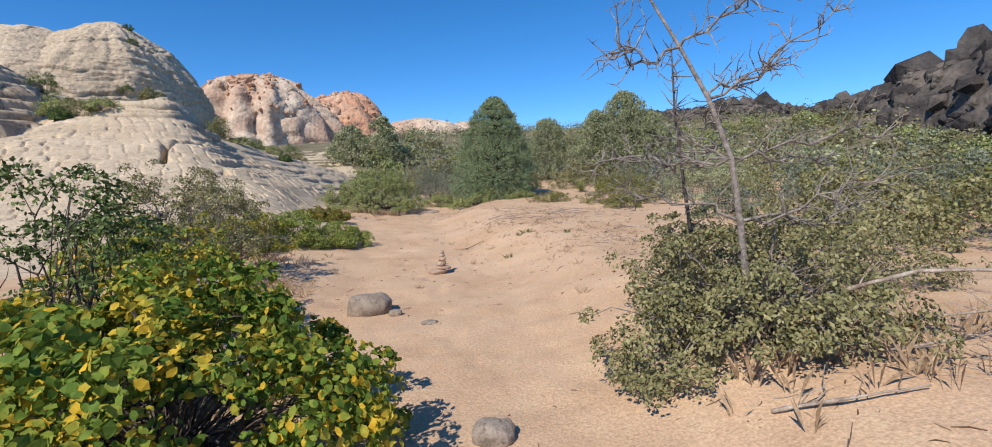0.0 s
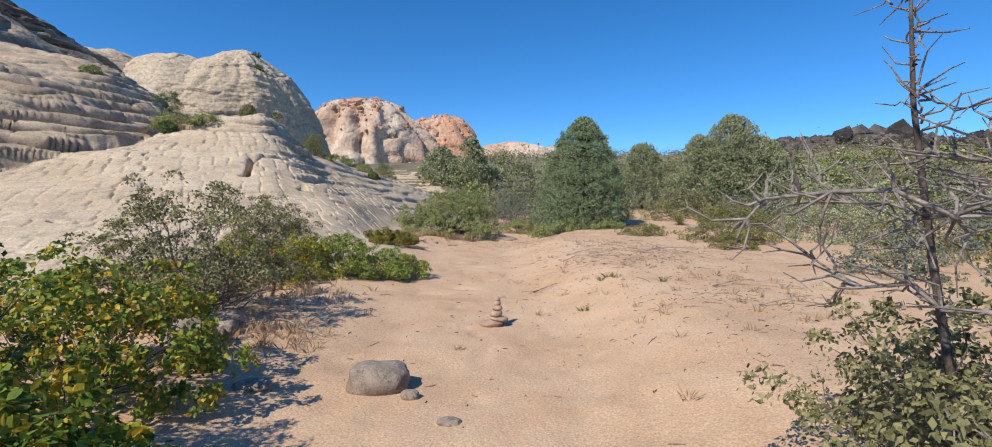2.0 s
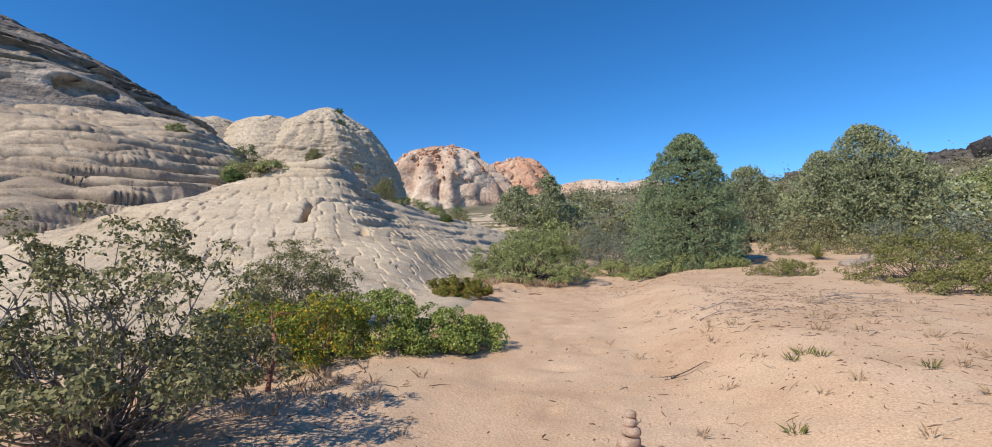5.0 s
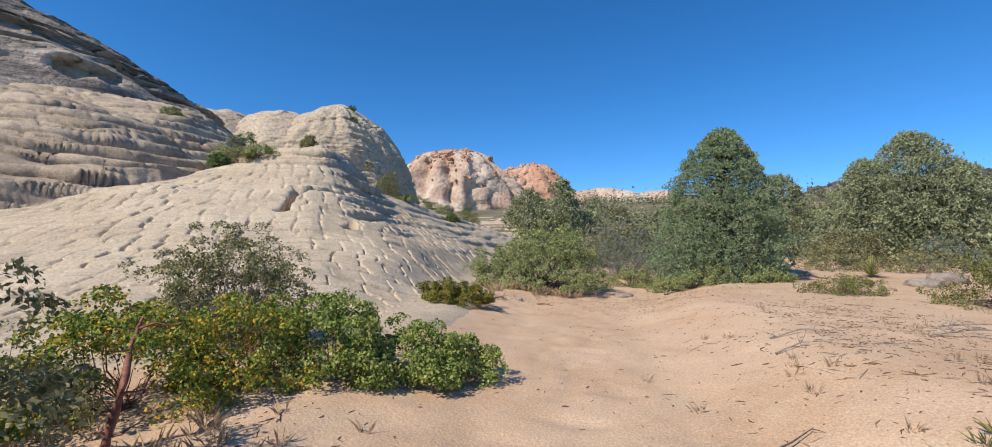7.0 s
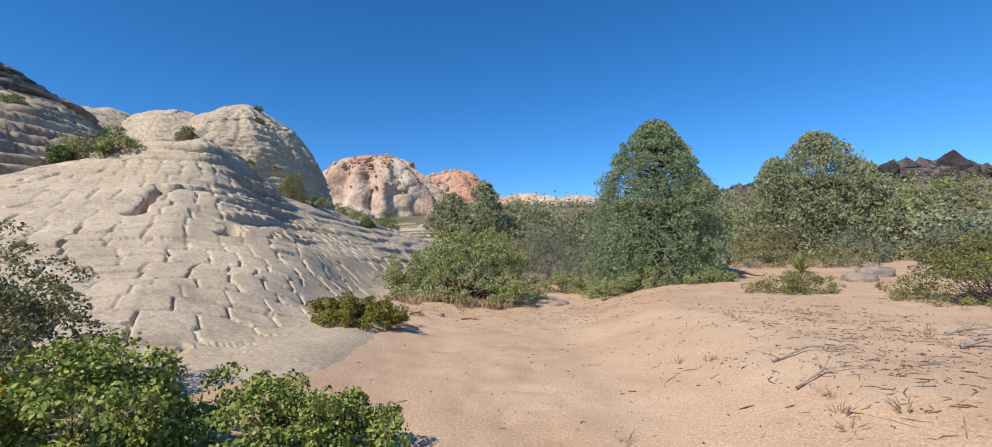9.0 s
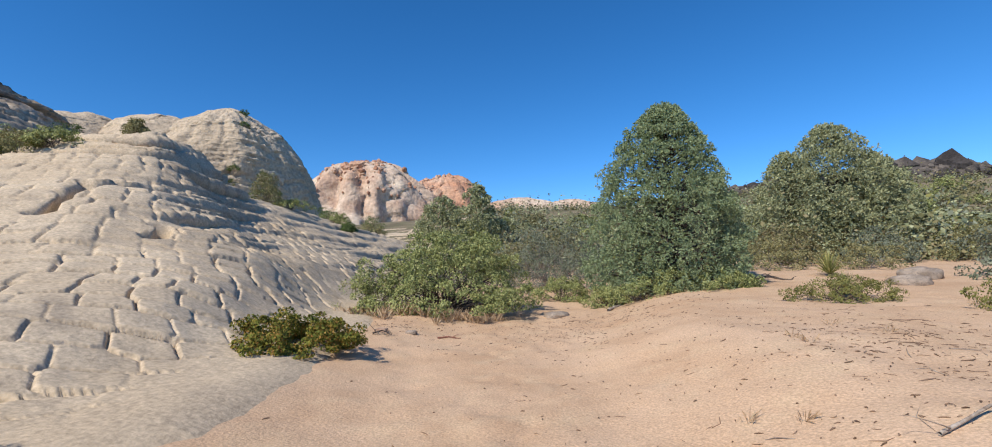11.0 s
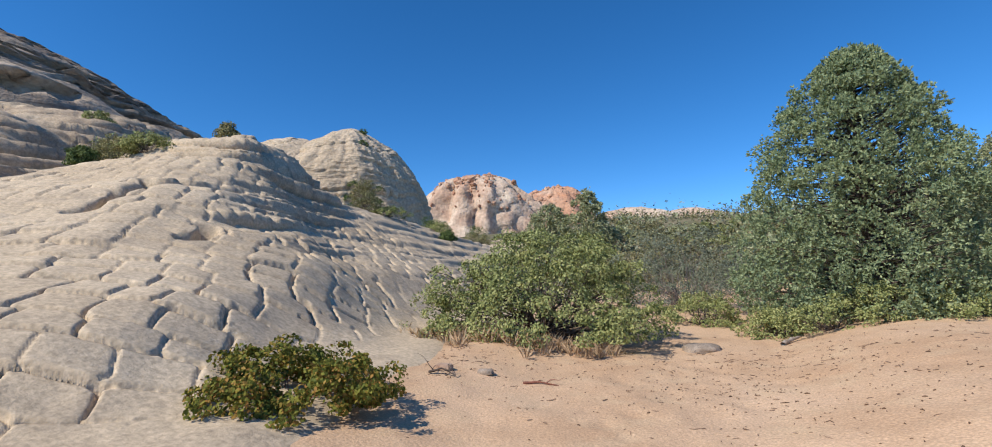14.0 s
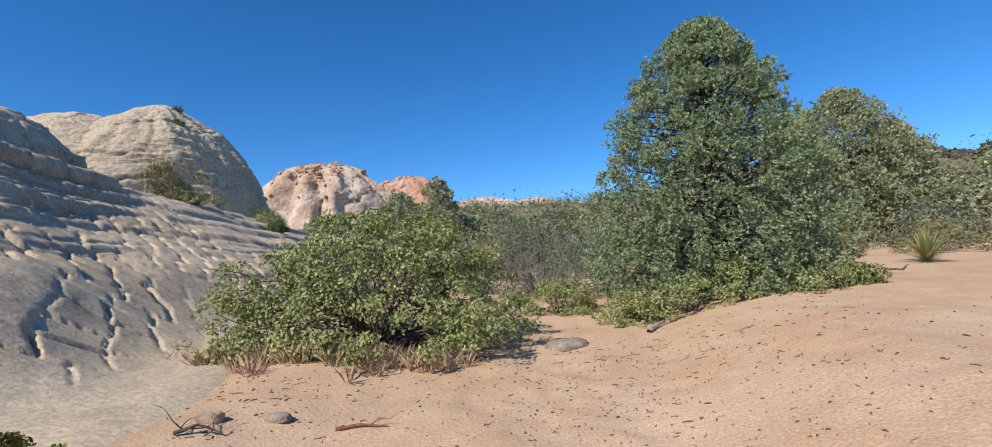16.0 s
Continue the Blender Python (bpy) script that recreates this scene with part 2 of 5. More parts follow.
def crooked(a, b, rng, wobble=0.12, n=6, sag=0.0):
    """A wandering path from a to b."""
    a, b = np.asarray(a, float), np.asarray(b, float)
    t = np.linspace(0, 1, n)[:, None]
    p = a + (b - a) * t
    w = np.cumsum(rng.normal(size=(n, 3)), axis=0)
    w -= w[0] + (w[-1] - w[0]) * t
    p += w * wobble * np.linalg.norm(b - a) / n
    p[:, 2] += sag * np.sin(math.pi * t[:, 0])
    return p


def branching(root, tips, rng, thick, wobble=0.3, fork=0.45):
    """Limbs from the root to each tip, with side twigs."""
    out = []
    for tip in tips:
        p = crooked(root + rng.normal(size=3) * (thick, thick, 0), tip, rng, wobble, 7)
        r0 = thick * rng.uniform(0.5, 1.0)
        out.append((p, np.linspace(r0, r0 * 0.2, 7)))
        for _ in range(3):
            if rng.random() < fork:
                k = rng.integers(2, 6)
                ln = np.linalg.norm(p[-1] - p[0])
                q = p[k] + unit(unit(p[-1] - p[k - 1]) + 0.8 * rng.normal(size=3)) * ln * rng.uniform(0.15, 0.4)
                out.append((crooked(p[k], q, rng, wobble, 4), np.linspace(r0 * 0.4, r0 * 0.1, 4)))
    return out


def smooth01(a):
    a = np.clip(a, 0, 1)
    return a * a * (3 - 2 * a)


def value_noise(x, y, seed=0):
    """Smooth noise between -1 and 1 on arrays."""
    xi, yi = np.floor(x).astype(np.int64), np.floor(y).astype(np.int64)
    fx, fy = x - xi, y - yi
    fx, fy = fx * fx * (3 - 2 * fx), fy * fy * (3 - 2 * fy)

    def h(i, j):
        k = (i * 374761393 + j * 668265263 + seed * 974634721) & 0x7FFFFFFF
        k = ((k ^ (k >> 13)) * 1274126177) & 0x7FFFFFFF
        return ((k ^ (k >> 16)) & 0xFFFF) / 32767.5 - 1
    return (h(xi, yi) * (1 - fx) + h(xi + 1, yi) * fx) * (1 - fy) + (h(xi, yi + 1) * (1 - fx) + h(xi + 1, yi + 1) * fx) * fy


def fractal(x, y, seed=0, octaves=4):
    return sum(value_noise(x * 2 ** k, y * 2 ** k, seed + k) / 2 ** k for k in range(octaves)) / 1.7


def grown(lo, hi, a, b, fine, growth):
    """Coordinates that are evenly fine between a and b and grow coarser out to lo and hi."""
    mid = list(np.arange(a, b, fine))
    d, p, up = fine, b, []
    while p < hi:
        up.append(p)
        d = min(d * growth, 9.0)
        p += d
    d, p, down = fine, a, []
    while p > lo:
        d = min(d * growth, 9.0)
        p -= d
        down.append(p)
    return np.array(down[::-1] + mid + up + [hi])


def sheet(xs, ys, height):
    X, Y = np.meshgrid(xs, ys)
    Z = height(X, Y)
    v = np.stack([X, Y, Z], -1).reshape(-1, 3)
    nx, ny = len(xs), len(ys)
    i, j = np.meshgrid(np.arange(ny - 1), np.arange(nx - 1), indexing="ij")
    f = np.stack([i * nx + j, i * nx + j + 1, (i + 1) * nx + j + 1, (i + 1) * nx + j], -1).reshape(-1, 4)
    return v, f


# ---- ground ----
def trail(y):
    return np.interp(y, [-20, 0, 6, 9, 13, 18, 22, 30, 60], [0.3, 0, -0.8, -1.2, -2.4, -3.4, -3.0, -1.5, -1.5])


def ground_base(x, y):
    x, y = np.asarray(x, float), np.asarray(y, float)
    c = trail(y)
    z = np.interp(y, [-30, 9, 13, 19, 24, 35, 60], [0, 0, 0.2, 0.32, 0.5, 1.0, 2.2])
    z = z + 0.45 * smooth01((x - c - 0.8) / 2.2) + 0.2 * smooth01((c - 1 - x) / 2)
    # the low rim of hills
    r = np.hypot(x, y - 5)
    az = np.degrees(np.arctan2(-x, y - 5))
    top = np.interp(az, [-180, -120, -60, -44, -36, -28, 10, 30, 90, 180], [3, 6, 12, 11, 10.5, 11, 11.0, 8, 6, 3])
    z = z + top * smooth01((r - 38) / 80) + 0.02 * np.maximum(r - 130, 0)
    z = z + 1.4 * fractal(x / 22, y / 22, 3) * smooth01((r - 34) / 40)
    return z


def ground(x, y):
    x, y = np.asarray(x, float), np.asarray(y, float)
    z = ground_base(x, y)
    z = z + 0.05 * fractal(x / 2.1, y / 2.1, 11, 3)
    z = z + 0.026 * fractal(x / 0.38, y / 0.38, 21, 3)
    foot = value_noise(x / 0.24, y / 0.31, 31)
    z = z - 0.025 * smooth01((foot - 0.25) / 0.5) * np.exp(-((x - trail(y)) / 1.3) ** 2)
    return z


def gz(x, y):
    return float(ground(np.array([float(x)]), np.array([float(y)]))[0])


xs = grown(-420, 420, -5.0, 3.4, 0.065, 1.08)
ys = grown(-80, 620, 2.4, 22.0, 0.08, 1.07)
v, f = sheet(xs, ys, ground)
sheet_mesh = mesh_from("ground", v, f, SAND, True)
sheet_mesh.materials.append(HILLSOIL)
mid = v[f].mean(axis=1)
away = np.hypot(mid[:, 0] * 1.1, mid[:, 1] - 8) + 7 * fractal(mid[:, 0] / 6, mid[:, 1] / 6, 91, 3)
sheet_mesh.polygons.foreach_set("material_index", (away > 38).astype(np.int32))
structure("ground", sheet_mesh, "pinkish orange desert sand, trodden along the trail")


# ---- sandstone slope beside the trail ----
RIM = [(-40, -6), (-17, 3.5), (-9.3, 8.7), (-6.4, 11.6), (-5.0, 14.2), (-5.6, 17.0), (-6.3, 19.6), (-7.4, 22.6), (-7.6, 27), (-8.0, 33), (-9.0, 39), (-12, 48), (-18, 62), (-26, 110)]
KNOB = (-17.3, 25.6)


def rim_distance(x, y):
    """Metres inside the rock's rim (minus: outside)."""
    best = np.full(x.shape, 1e9)
    sign = np.ones(x.shape)
    for (ax, ay), (bx, by) in zip(RIM[:-1], RIM[1:]):
        dx, dy = bx - ax, by - ay
        t = np.clip(((x - ax) * dx + (y - ay) * dy) / (dx * dx + dy * dy), 0, 1)
        d = np.hypot(x - ax - t * dx, y - ay - t * dy)
        side = np.sign(dx * (y - ay) - dy * (x - ax))
        closer = d < best - 1e-9
        sign = np.where(closer, side, sign)
        best = np.where(closer, d, best)
    return best * sign


def soft_max(a, b, k):
    h = np.clip(0.5 + 0.5 * (a - b) / k, 0, 1)
    return b + (a - b) * h + k * h * (1 - h)


def wall_depth(x, y):
    """Metres behind the foot of the banded wall over the terrace."""
    return 0.9 * (np.interp(y, [2, 12, 17, 19.5, 22, 23.6, 26, 29, 34, 60], [-23.5, -21.5, -20.0, -18.9, -19.8, -21.8, -23.2, -26, -31, -60]) - x) + 0.5 * fractal(x / 4, y / 4, 43, 3)


def slick_height(x, y):
    """The bare form of the rock, and metres inside its rim."""
    s = rim_distance(x, y) + 0.25 * fractal(x / 3.0, y / 3.0, 41, 3)
    base = ground_base(x, y)
    # a swell that falls away from the knob, slowly over the front and steeply on its far side
    px, py = x - KNOB[0], y - KNOB[1]
    rho = np.hypot(px, py)
    phi = np.degrees(np.arctan2(py, px))
    k = np.interp(phi, [-180, -130, -97, -70, -50, -43, -31, -21, -8, 20, 50, 80, 120, 180], [1.5, 1.3, 1.1, 1.03, 1.02, 0.98, 0.84, 0.68, 0.58, 0.54, 0.66, 0.95, 1.4, 1.5])
    swell = np.interp(rho / k, [0, 1.4, 2.4, 3.0, 4.2, 6, 7.2, 8.6, 10, 12, 14.1, 16, 19, 24], [6.65, 6.55, 6.05, 5.5, 4.9, 3.95, 3.55, 2.85, 2.3, 1.6, 1.0, 0.55, -0.1, -0.8])
    # the slab that climbs behind it to the domes
    cut = (x + 11.5) * 0.76 + (y - 23.4) * 0.65 + 0.25 * fractal(x / 1.6, y / 1.6, 47, 2)
    slab = 2.2 + np.interp(-x, [0, 17, 60], [-5.2, 3.14, 14.8]) - 0.055 * (y - 24.4) - 0.5 * np.exp(-np.maximum(s, 0) / 1.2) - 2.4 * np.maximum(0, -0.5 - cut)
    z = soft_max(swell, slab, 0.22)
    z = z + 0.08 * np.exp(-((x + 14.6) / 2.0) ** 2 - ((y - 20.9) / 1.6) ** 2)
    # terrace and upper banded wall
    d2 = wall_depth(x, y)
    foot = np.interp(y, [8, 12, 16, 18, 20, 22, 24, 27, 30, 34], [2.0, 2.3, 3.05, 3.75, 4.2, 4.75, 5.3, 6.7, 8.0, 9.2])
    near = smooth01((52 - np.hypot(x + 20, y - 20)) / 24)
    wall = np.interp(d2, [-3.5, -1.6, 0, 0.4, 1.6, 3.6, 5, 8, 16, 26, 60], [-3.0, -0.6, -0.1, 0.65, 1.3, 2.7, 3.25, 4.2, 6.3, 8.4, 9])
    z = np.where(d2 > -3.5, soft_max(z, foot + wall * np.maximum(near, 0.15), 0.15), z)
    # low rim: the rock dives under the sand
    edge = smooth01(s / 2.6)
    z = (base - 0.62 + 0.7 * smooth01((s + 2) / 2.4)) * (1 - edge) + np.maximum(z, base + 0.1) * edge
    z = z + 0.10 * fractal(x / 1.7, y / 1.7, 45, 3) * smooth01(s / 2) + 0.35 * fractal(x / 8, y / 8, 49, 3) * smooth01((s - 6) / 6)
    return z, s


def bed_zone(x, y):
    """The wall, the knob and the steep side, where bedding shows in steps."""
    cut = (x + 11.5) * 0.76 + (y - 23.4) * 0.65
    rho = np.hypot(x - KNOB[0], y - KNOB[1])
    side = np.exp(-((cut + 0.9) / 1.3) ** 2) * smooth01((-9.5 - x) / 2)
    where = np.maximum(smooth01((wall_depth(x, y) + 0.3) / 0.6), np.maximum(0.9 * side, 0.8 * smooth01((4.2 - rho) / 1.4)))
    return np.maximum(where, 0.4 * smooth01((cut - 0.5) / 2) * smooth01((-9.0 - x) / 3))


def bed(x, y, z, s, pitch):
    """How far up its bed a point lies, the bed's number, how strong it is, and where beds show at all."""
    ph = (z + 0.22 * fractal(x / 3.2, y / 3.2, 65, 3) + 0.02 * fractal(x / 1.1, y / 1.1, 68, 2)) / pitch
    row = np.floor(ph)
    k = np.clip(0.6 + 0.8 * value_noise(row * 2.7, (x + y) / 2.2 + row * 1.7, 66), 0, 1)
    return ph - row, row, k, bed_zone(x, y) * smooth01((s - 0.8) / 1.5)


def liveliness(x, y, s):
    """How strongly the net of joints shows."""
    upper = smooth01((wall_depth(x, y) + 0.6) / 0.8)
    plain = smooth01((fractal(x / 3.0, y / 3.0, 69, 2) + 0.5) / 0.5)
    left = smooth01((13.6 - y) / 2.5 + (-10.5 - x) / 6)
    return smooth01((s - 0.7) / 1.2) * (1 - upper) * (0.35 + 0.65 * plain) * (1 - 0.5 * left) * (1 - 0.65 * bed_zone(x, y))


def overhang(x, y, z):
    """Sideways shift by which the upper edge of each bed juts out over the one below."""
    e = 0.4
    h0, s = slick_height(x, y)
    gx = (slick_height(x + e, y)[0] - h0) / e
    gy = (slick_height(x, y + e)[0] - h0) / e
    g = np.maximum(np.hypot(gx, gy), 0.05)
    out = np.zeros_like(x)
    for pitch, size in BEDS:
        fr, row, k, mask = bed(x, y, h0, s, pitch)
        lip = smooth01((fr - 0.8) / 0.1) * (1 - smooth01((fr - 0.97) / 0.03)) - 0.5 * np.exp(-((fr - 0.06) / 0.09) ** 2)
        out = out + 0.42 * pitch * k * mask * lip
    out = out * smooth01((g - 0.12) / 0.2)
    d, du, dw, block, pair = joints(x, y, 0.66, 0.50, 61)
    out = out + 0.028 * liveliness(x, y, s) * np.exp(-(d / 0.05) ** 2) * np.where(dw > 0.2, 1.0, np.where(dw < -0.2, -0.4, 0.0)) * np.clip(0.6 + value_noise(pair * 0.371, pair * 0.117, 70), 0, 1)
    ox, oy = -gx / g * out, -gy / g * out
    # the upper lip of each cleft leans out over it
    for ax, ay, bx, by, wide, deep in CLEFTS:
        dx, dy = bx - ax, by - ay
        ln = math.hypot(dx, dy)
        nx, ny = -dy / ln, dx / ln
        if ny - nx < 0:
            nx, ny = -nx, -ny
        t = ((x - ax) * dx + (y - ay) * dy) / ln
        side = (x - ax) * nx + (y - ay) * ny
        lip = 1.1 * wide * np.exp(-((side - wide - 0.05) / 0.11) ** 2) * smooth01((t + 0.1) / 0.2) * smooth01((ln + 0.1 - t) / 0.2)
        ox, oy = ox - nx * lip, oy - ny * lip
    return ox, oy


BEDS = ((0.26, 0.55), (0.62, 0.95))
EYE_OF_FAN = (-30.0, 40.0)
CLEFTS = ((-12.75, 21.8, -13.3, 20.1, 0.17, 0.8), (-13.3, 20.1, -13.05, 19.4, 0.22, 1.0), (-13.05, 19.4, -12.45, 18.5, 0.18, 0.8), (-10.9, 19.65, -10.55, 19.2, 0.2, 0.8), (-13.5, 12.5, -13.0, 12.65, 0.1, 0.35), (-11.4, 11.6, -10.9, 11.9, 0.12, 0.35))


def joints(x, y, pitch, length, seed):
    """The net of joints: metres to the nearest joint, place across and down the block it bounds, and two numbers for the block and the joint."""
    wx = x + 0.22 * fractal(x / 1.9, y / 1.9, seed + 5, 3)
    wy = y + 0.22 * fractal(x / 1.9, y / 1.9, seed + 6, 3)
    px, py = wx - EYE_OF_FAN[0], wy - EYE_OF_FAN[1]
    u = 32.0 * np.arctan2(py, px) / pitch
    w = np.hypot(px, py) / length
    r0 = np.floor(w)
    near = np.full(x.shape, 9.0)
    second = np.full(x.shape, 9.0)
    mine = np.zeros(x.shape)
    other = np.zeros(x.shape)
    du, dw = np.zeros(x.shape), np.zeros(x.shape)
    for i in (-1, 0, 1):
        row = r0 + i
        shift = 0.45 * value_noise(row * 0.61, row * 0.0, seed) + 0.12 * value_noise(row * 3.7, row * 0.0 + 3, seed)
        c0 = np.floor(u - shift)
        for j in (-1, 0, 1):
            col = c0 + j
            a = u - shift - col - 0.5 - 0.14 * value_noise(row * 5.31 + 0.5, col * 7.17 + 0.5, seed + 1)
            b = w - row - 0.5 - 0.20 * value_noise(row * 9.73 + 0.5, col * 4.39 + 0.5, seed + 2)
            d = np.maximum(np.abs(a), np.abs(b)) * 0.85 + 0.15 * np.hypot(a, b)
            num = row * 57.0 + col * 13.0
            closer = d < near
            second = np.where(closer, near, np.minimum(second, d))
            other = np.where(closer, mine, np.where(d <= second, num, other))
            mine = np.where(closer, num, mine)
            du, dw = np.where(closer, a, du), np.where(closer, b, dw)
            near = np.where(closer, d, near)
    return (second - near) * 0.5 * length, du, dw, mine, mine + other


def slick(x, y):
    z, s = slick_height(x, y)
    grain = 0.0034 * np.hypot(x + 2.9, y - 14.0)
    bare = z
    lively = liveliness(x, y, s)
    d, du, dw, block, pair = joints(x, y, 0.66, 0.50, 61)
    strong = np.clip(0.45 + 0.75 * value_noise(pair * 0.371, pair * 0.117, 70) + 0.35 * value_noise(x / 1.3, y / 1.3, 73), 0.22, 1)
    wide = np.maximum(0.012, grain * 0.7)
    level = smooth01((np.abs(dw) - np.abs(du)) / 0.1 + 0.5)
    z = z - (0.15 + 0.08 * level) * lively * strong * np.exp(-(d / wide) ** 2)
    # worn edges, and blocks a little up, down or tilted against their neighbours
    z = z - 0.016 * lively * strong * (1 - np.sqrt(np.clip(d / 0.06, 0, 1)))
    z = z + lively * (0.026 * value_noise(block * 0.913, block * 0.377, 63) + (0.038 + 0.035 * value_noise(block * 0.71, block * 0.13, 64)) * dw + 0.03 * value_noise(block * 0.31, block * 0.57, 62) * du)
    # thin beds show as steps on the wall, the knob and the steep side
    for pitch, size in BEDS:
        fr, row, k, mask = bed(x, y, bare, s, pitch)
        z = z + k * size * pitch * (smooth01((fr - 0.84) / 0.16) - fr) * mask
    fr, row, k, mask = bed(x, y, bare, s, BEDS[1][0])
    along = (0.45 * x + 0.9 * y + 0.15 * fractal(x / 0.8, y / 0.8, 75, 2)) / 1.35 + 0.61 * row + 0.5 * value_noise(row * 3.3, row * 0.0, 76)
    across = np.abs(along - np.round(along)) * 1.35
    z = z - 0.12 * mask * smooth01(wall_depth(x, y)) * smooth01((value_noise(np.round(along) * 1.7, row * 2.3, 77) + 0.5) / 0.4) * np.exp(-(across / np.maximum(0.03, grain)) ** 2)
    # the dark gap along the foot of the wall
    d2 = wall_depth(x, y)
    z = z - 0.22 * np.exp(-((d2 + 0.05) / 0.3) ** 2) * smooth01((value_noise(x / 2.2, y / 2.2, 78) + 0.1) / 0.3)
    z = z + 0.010 * fractal(x / 0.22, y / 0.22, 67, 3) * smooth01(s)
    # wide gaps: the bent cleft and the hollow on the swell
    for ax, ay, bx, by, wide, deep in CLEFTS:
        t = np.clip(((x - ax) * (bx - ax) + (y - ay) * (by - ay)) / ((bx - ax) ** 2 + (by - ay) ** 2), 0, 1)
        dist = np.hypot(x - ax - t * (bx - ax), y - ay - t * (by - ay)) + 0.06 * value_noise(x / 0.3, y / 0.3, 79)
        z = z - deep * np.exp(-(np.maximum(dist, 0) / wide) ** 4)
    return z


def rock_sheet(eye, rings, angles):
    """A sheet of even fineness as seen from about the trail's end."""
    R, A = np.meshgrid(rings, angles)
    x, y = eye[0] + R * np.cos(A), eye[1] + R * np.sin(A)
    nx, ny = R.shape[1], R.shape[0]
    z = slick(x, y)
    i, j = np.meshgrid(np.arange(ny - 1), np.arange(nx - 1), indexing="ij")
    f = np.stack([i * nx + j, i * nx + j + 1, (i + 1) * nx + j + 1, (i + 1) * nx + j], -1).reshape(-1, 4)
    return np.stack([x, y, z], -1).reshape(-1, 3), f


v, f = rock_sheet((-2.9, 14.0), np.concatenate([np.geomspace(1.7, 4.0, 60, endpoint=False), np.geomspace(4.0, 32.0, 560, endpoint=False), np.geomspace(32.0, 85.0, 90)]), np.linspace(radians(88), radians(222), 660))
ox, oy = overhang(v[:, 0], v[:, 1], v[:, 2])
v[:, 0] += ox
v[:, 1] += oy
mid = v[f].mean(axis=1)
keep = mid[:, 2] > ground_base(mid[:, 0], mid[:, 1]) - 0.35
f = f[keep]
used = np.unique(f)
remap = np.full(len(v), -1)
remap[used] = np.arange(len(used))
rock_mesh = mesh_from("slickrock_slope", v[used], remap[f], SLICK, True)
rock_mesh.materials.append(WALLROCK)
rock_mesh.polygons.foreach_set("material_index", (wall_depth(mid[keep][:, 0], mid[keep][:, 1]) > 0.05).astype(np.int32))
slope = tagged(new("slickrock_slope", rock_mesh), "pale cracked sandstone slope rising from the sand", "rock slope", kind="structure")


# ---- domes and mesas ----
def rubble(places, size, mat, rng):
    """Angular blocks, one at each place, joined."""
    g = (1 + math.sqrt(5)) / 2
    ico = unit(np.array([(-1, g, 0), (1, g, 0), (-1, -g, 0), (1, -g, 0), (0, -1, g), (0, 1, g), (0, -1, -g), (0, 1, -g), (g, 0, -1), (g, 0, 1), (-g, 0, -1), (-g, 0, 1)], float))
    tri = [(a, b, c) for a in range(12) for b in range(a + 1, 12) for c in range(b + 1, 12) if max(np.linalg.norm(ico[a] - ico[b]), np.linalg.norm(ico[b] - ico[c]), np.linalg.norm(ico[a] - ico[c])) < 1.1]
    tri = np.array([t if np.dot(np.cross(ico[t[1]] - ico[t[0]], ico[t[2]] - ico[t[0]]), ico[t[0]]) > 0 else (t[0], t[2], t[1]) for t in tri])
    n = len(places)
    k = size * rng.gamma(2.0, 0.5, n)[:, None, None]
    pts = ico[None] * k * rng.uniform(0.55, 1.3, (n, 1, 3)) * rng.uniform(0.75, 1.2, (n, 12, 1)) + places[:, None, :]
    faces = (np.arange(n)[:, None, None] * 12 + tri[None]).reshape(-1, 3)
    return mesh_from("rubble", pts.reshape(-1, 3), faces, mat)


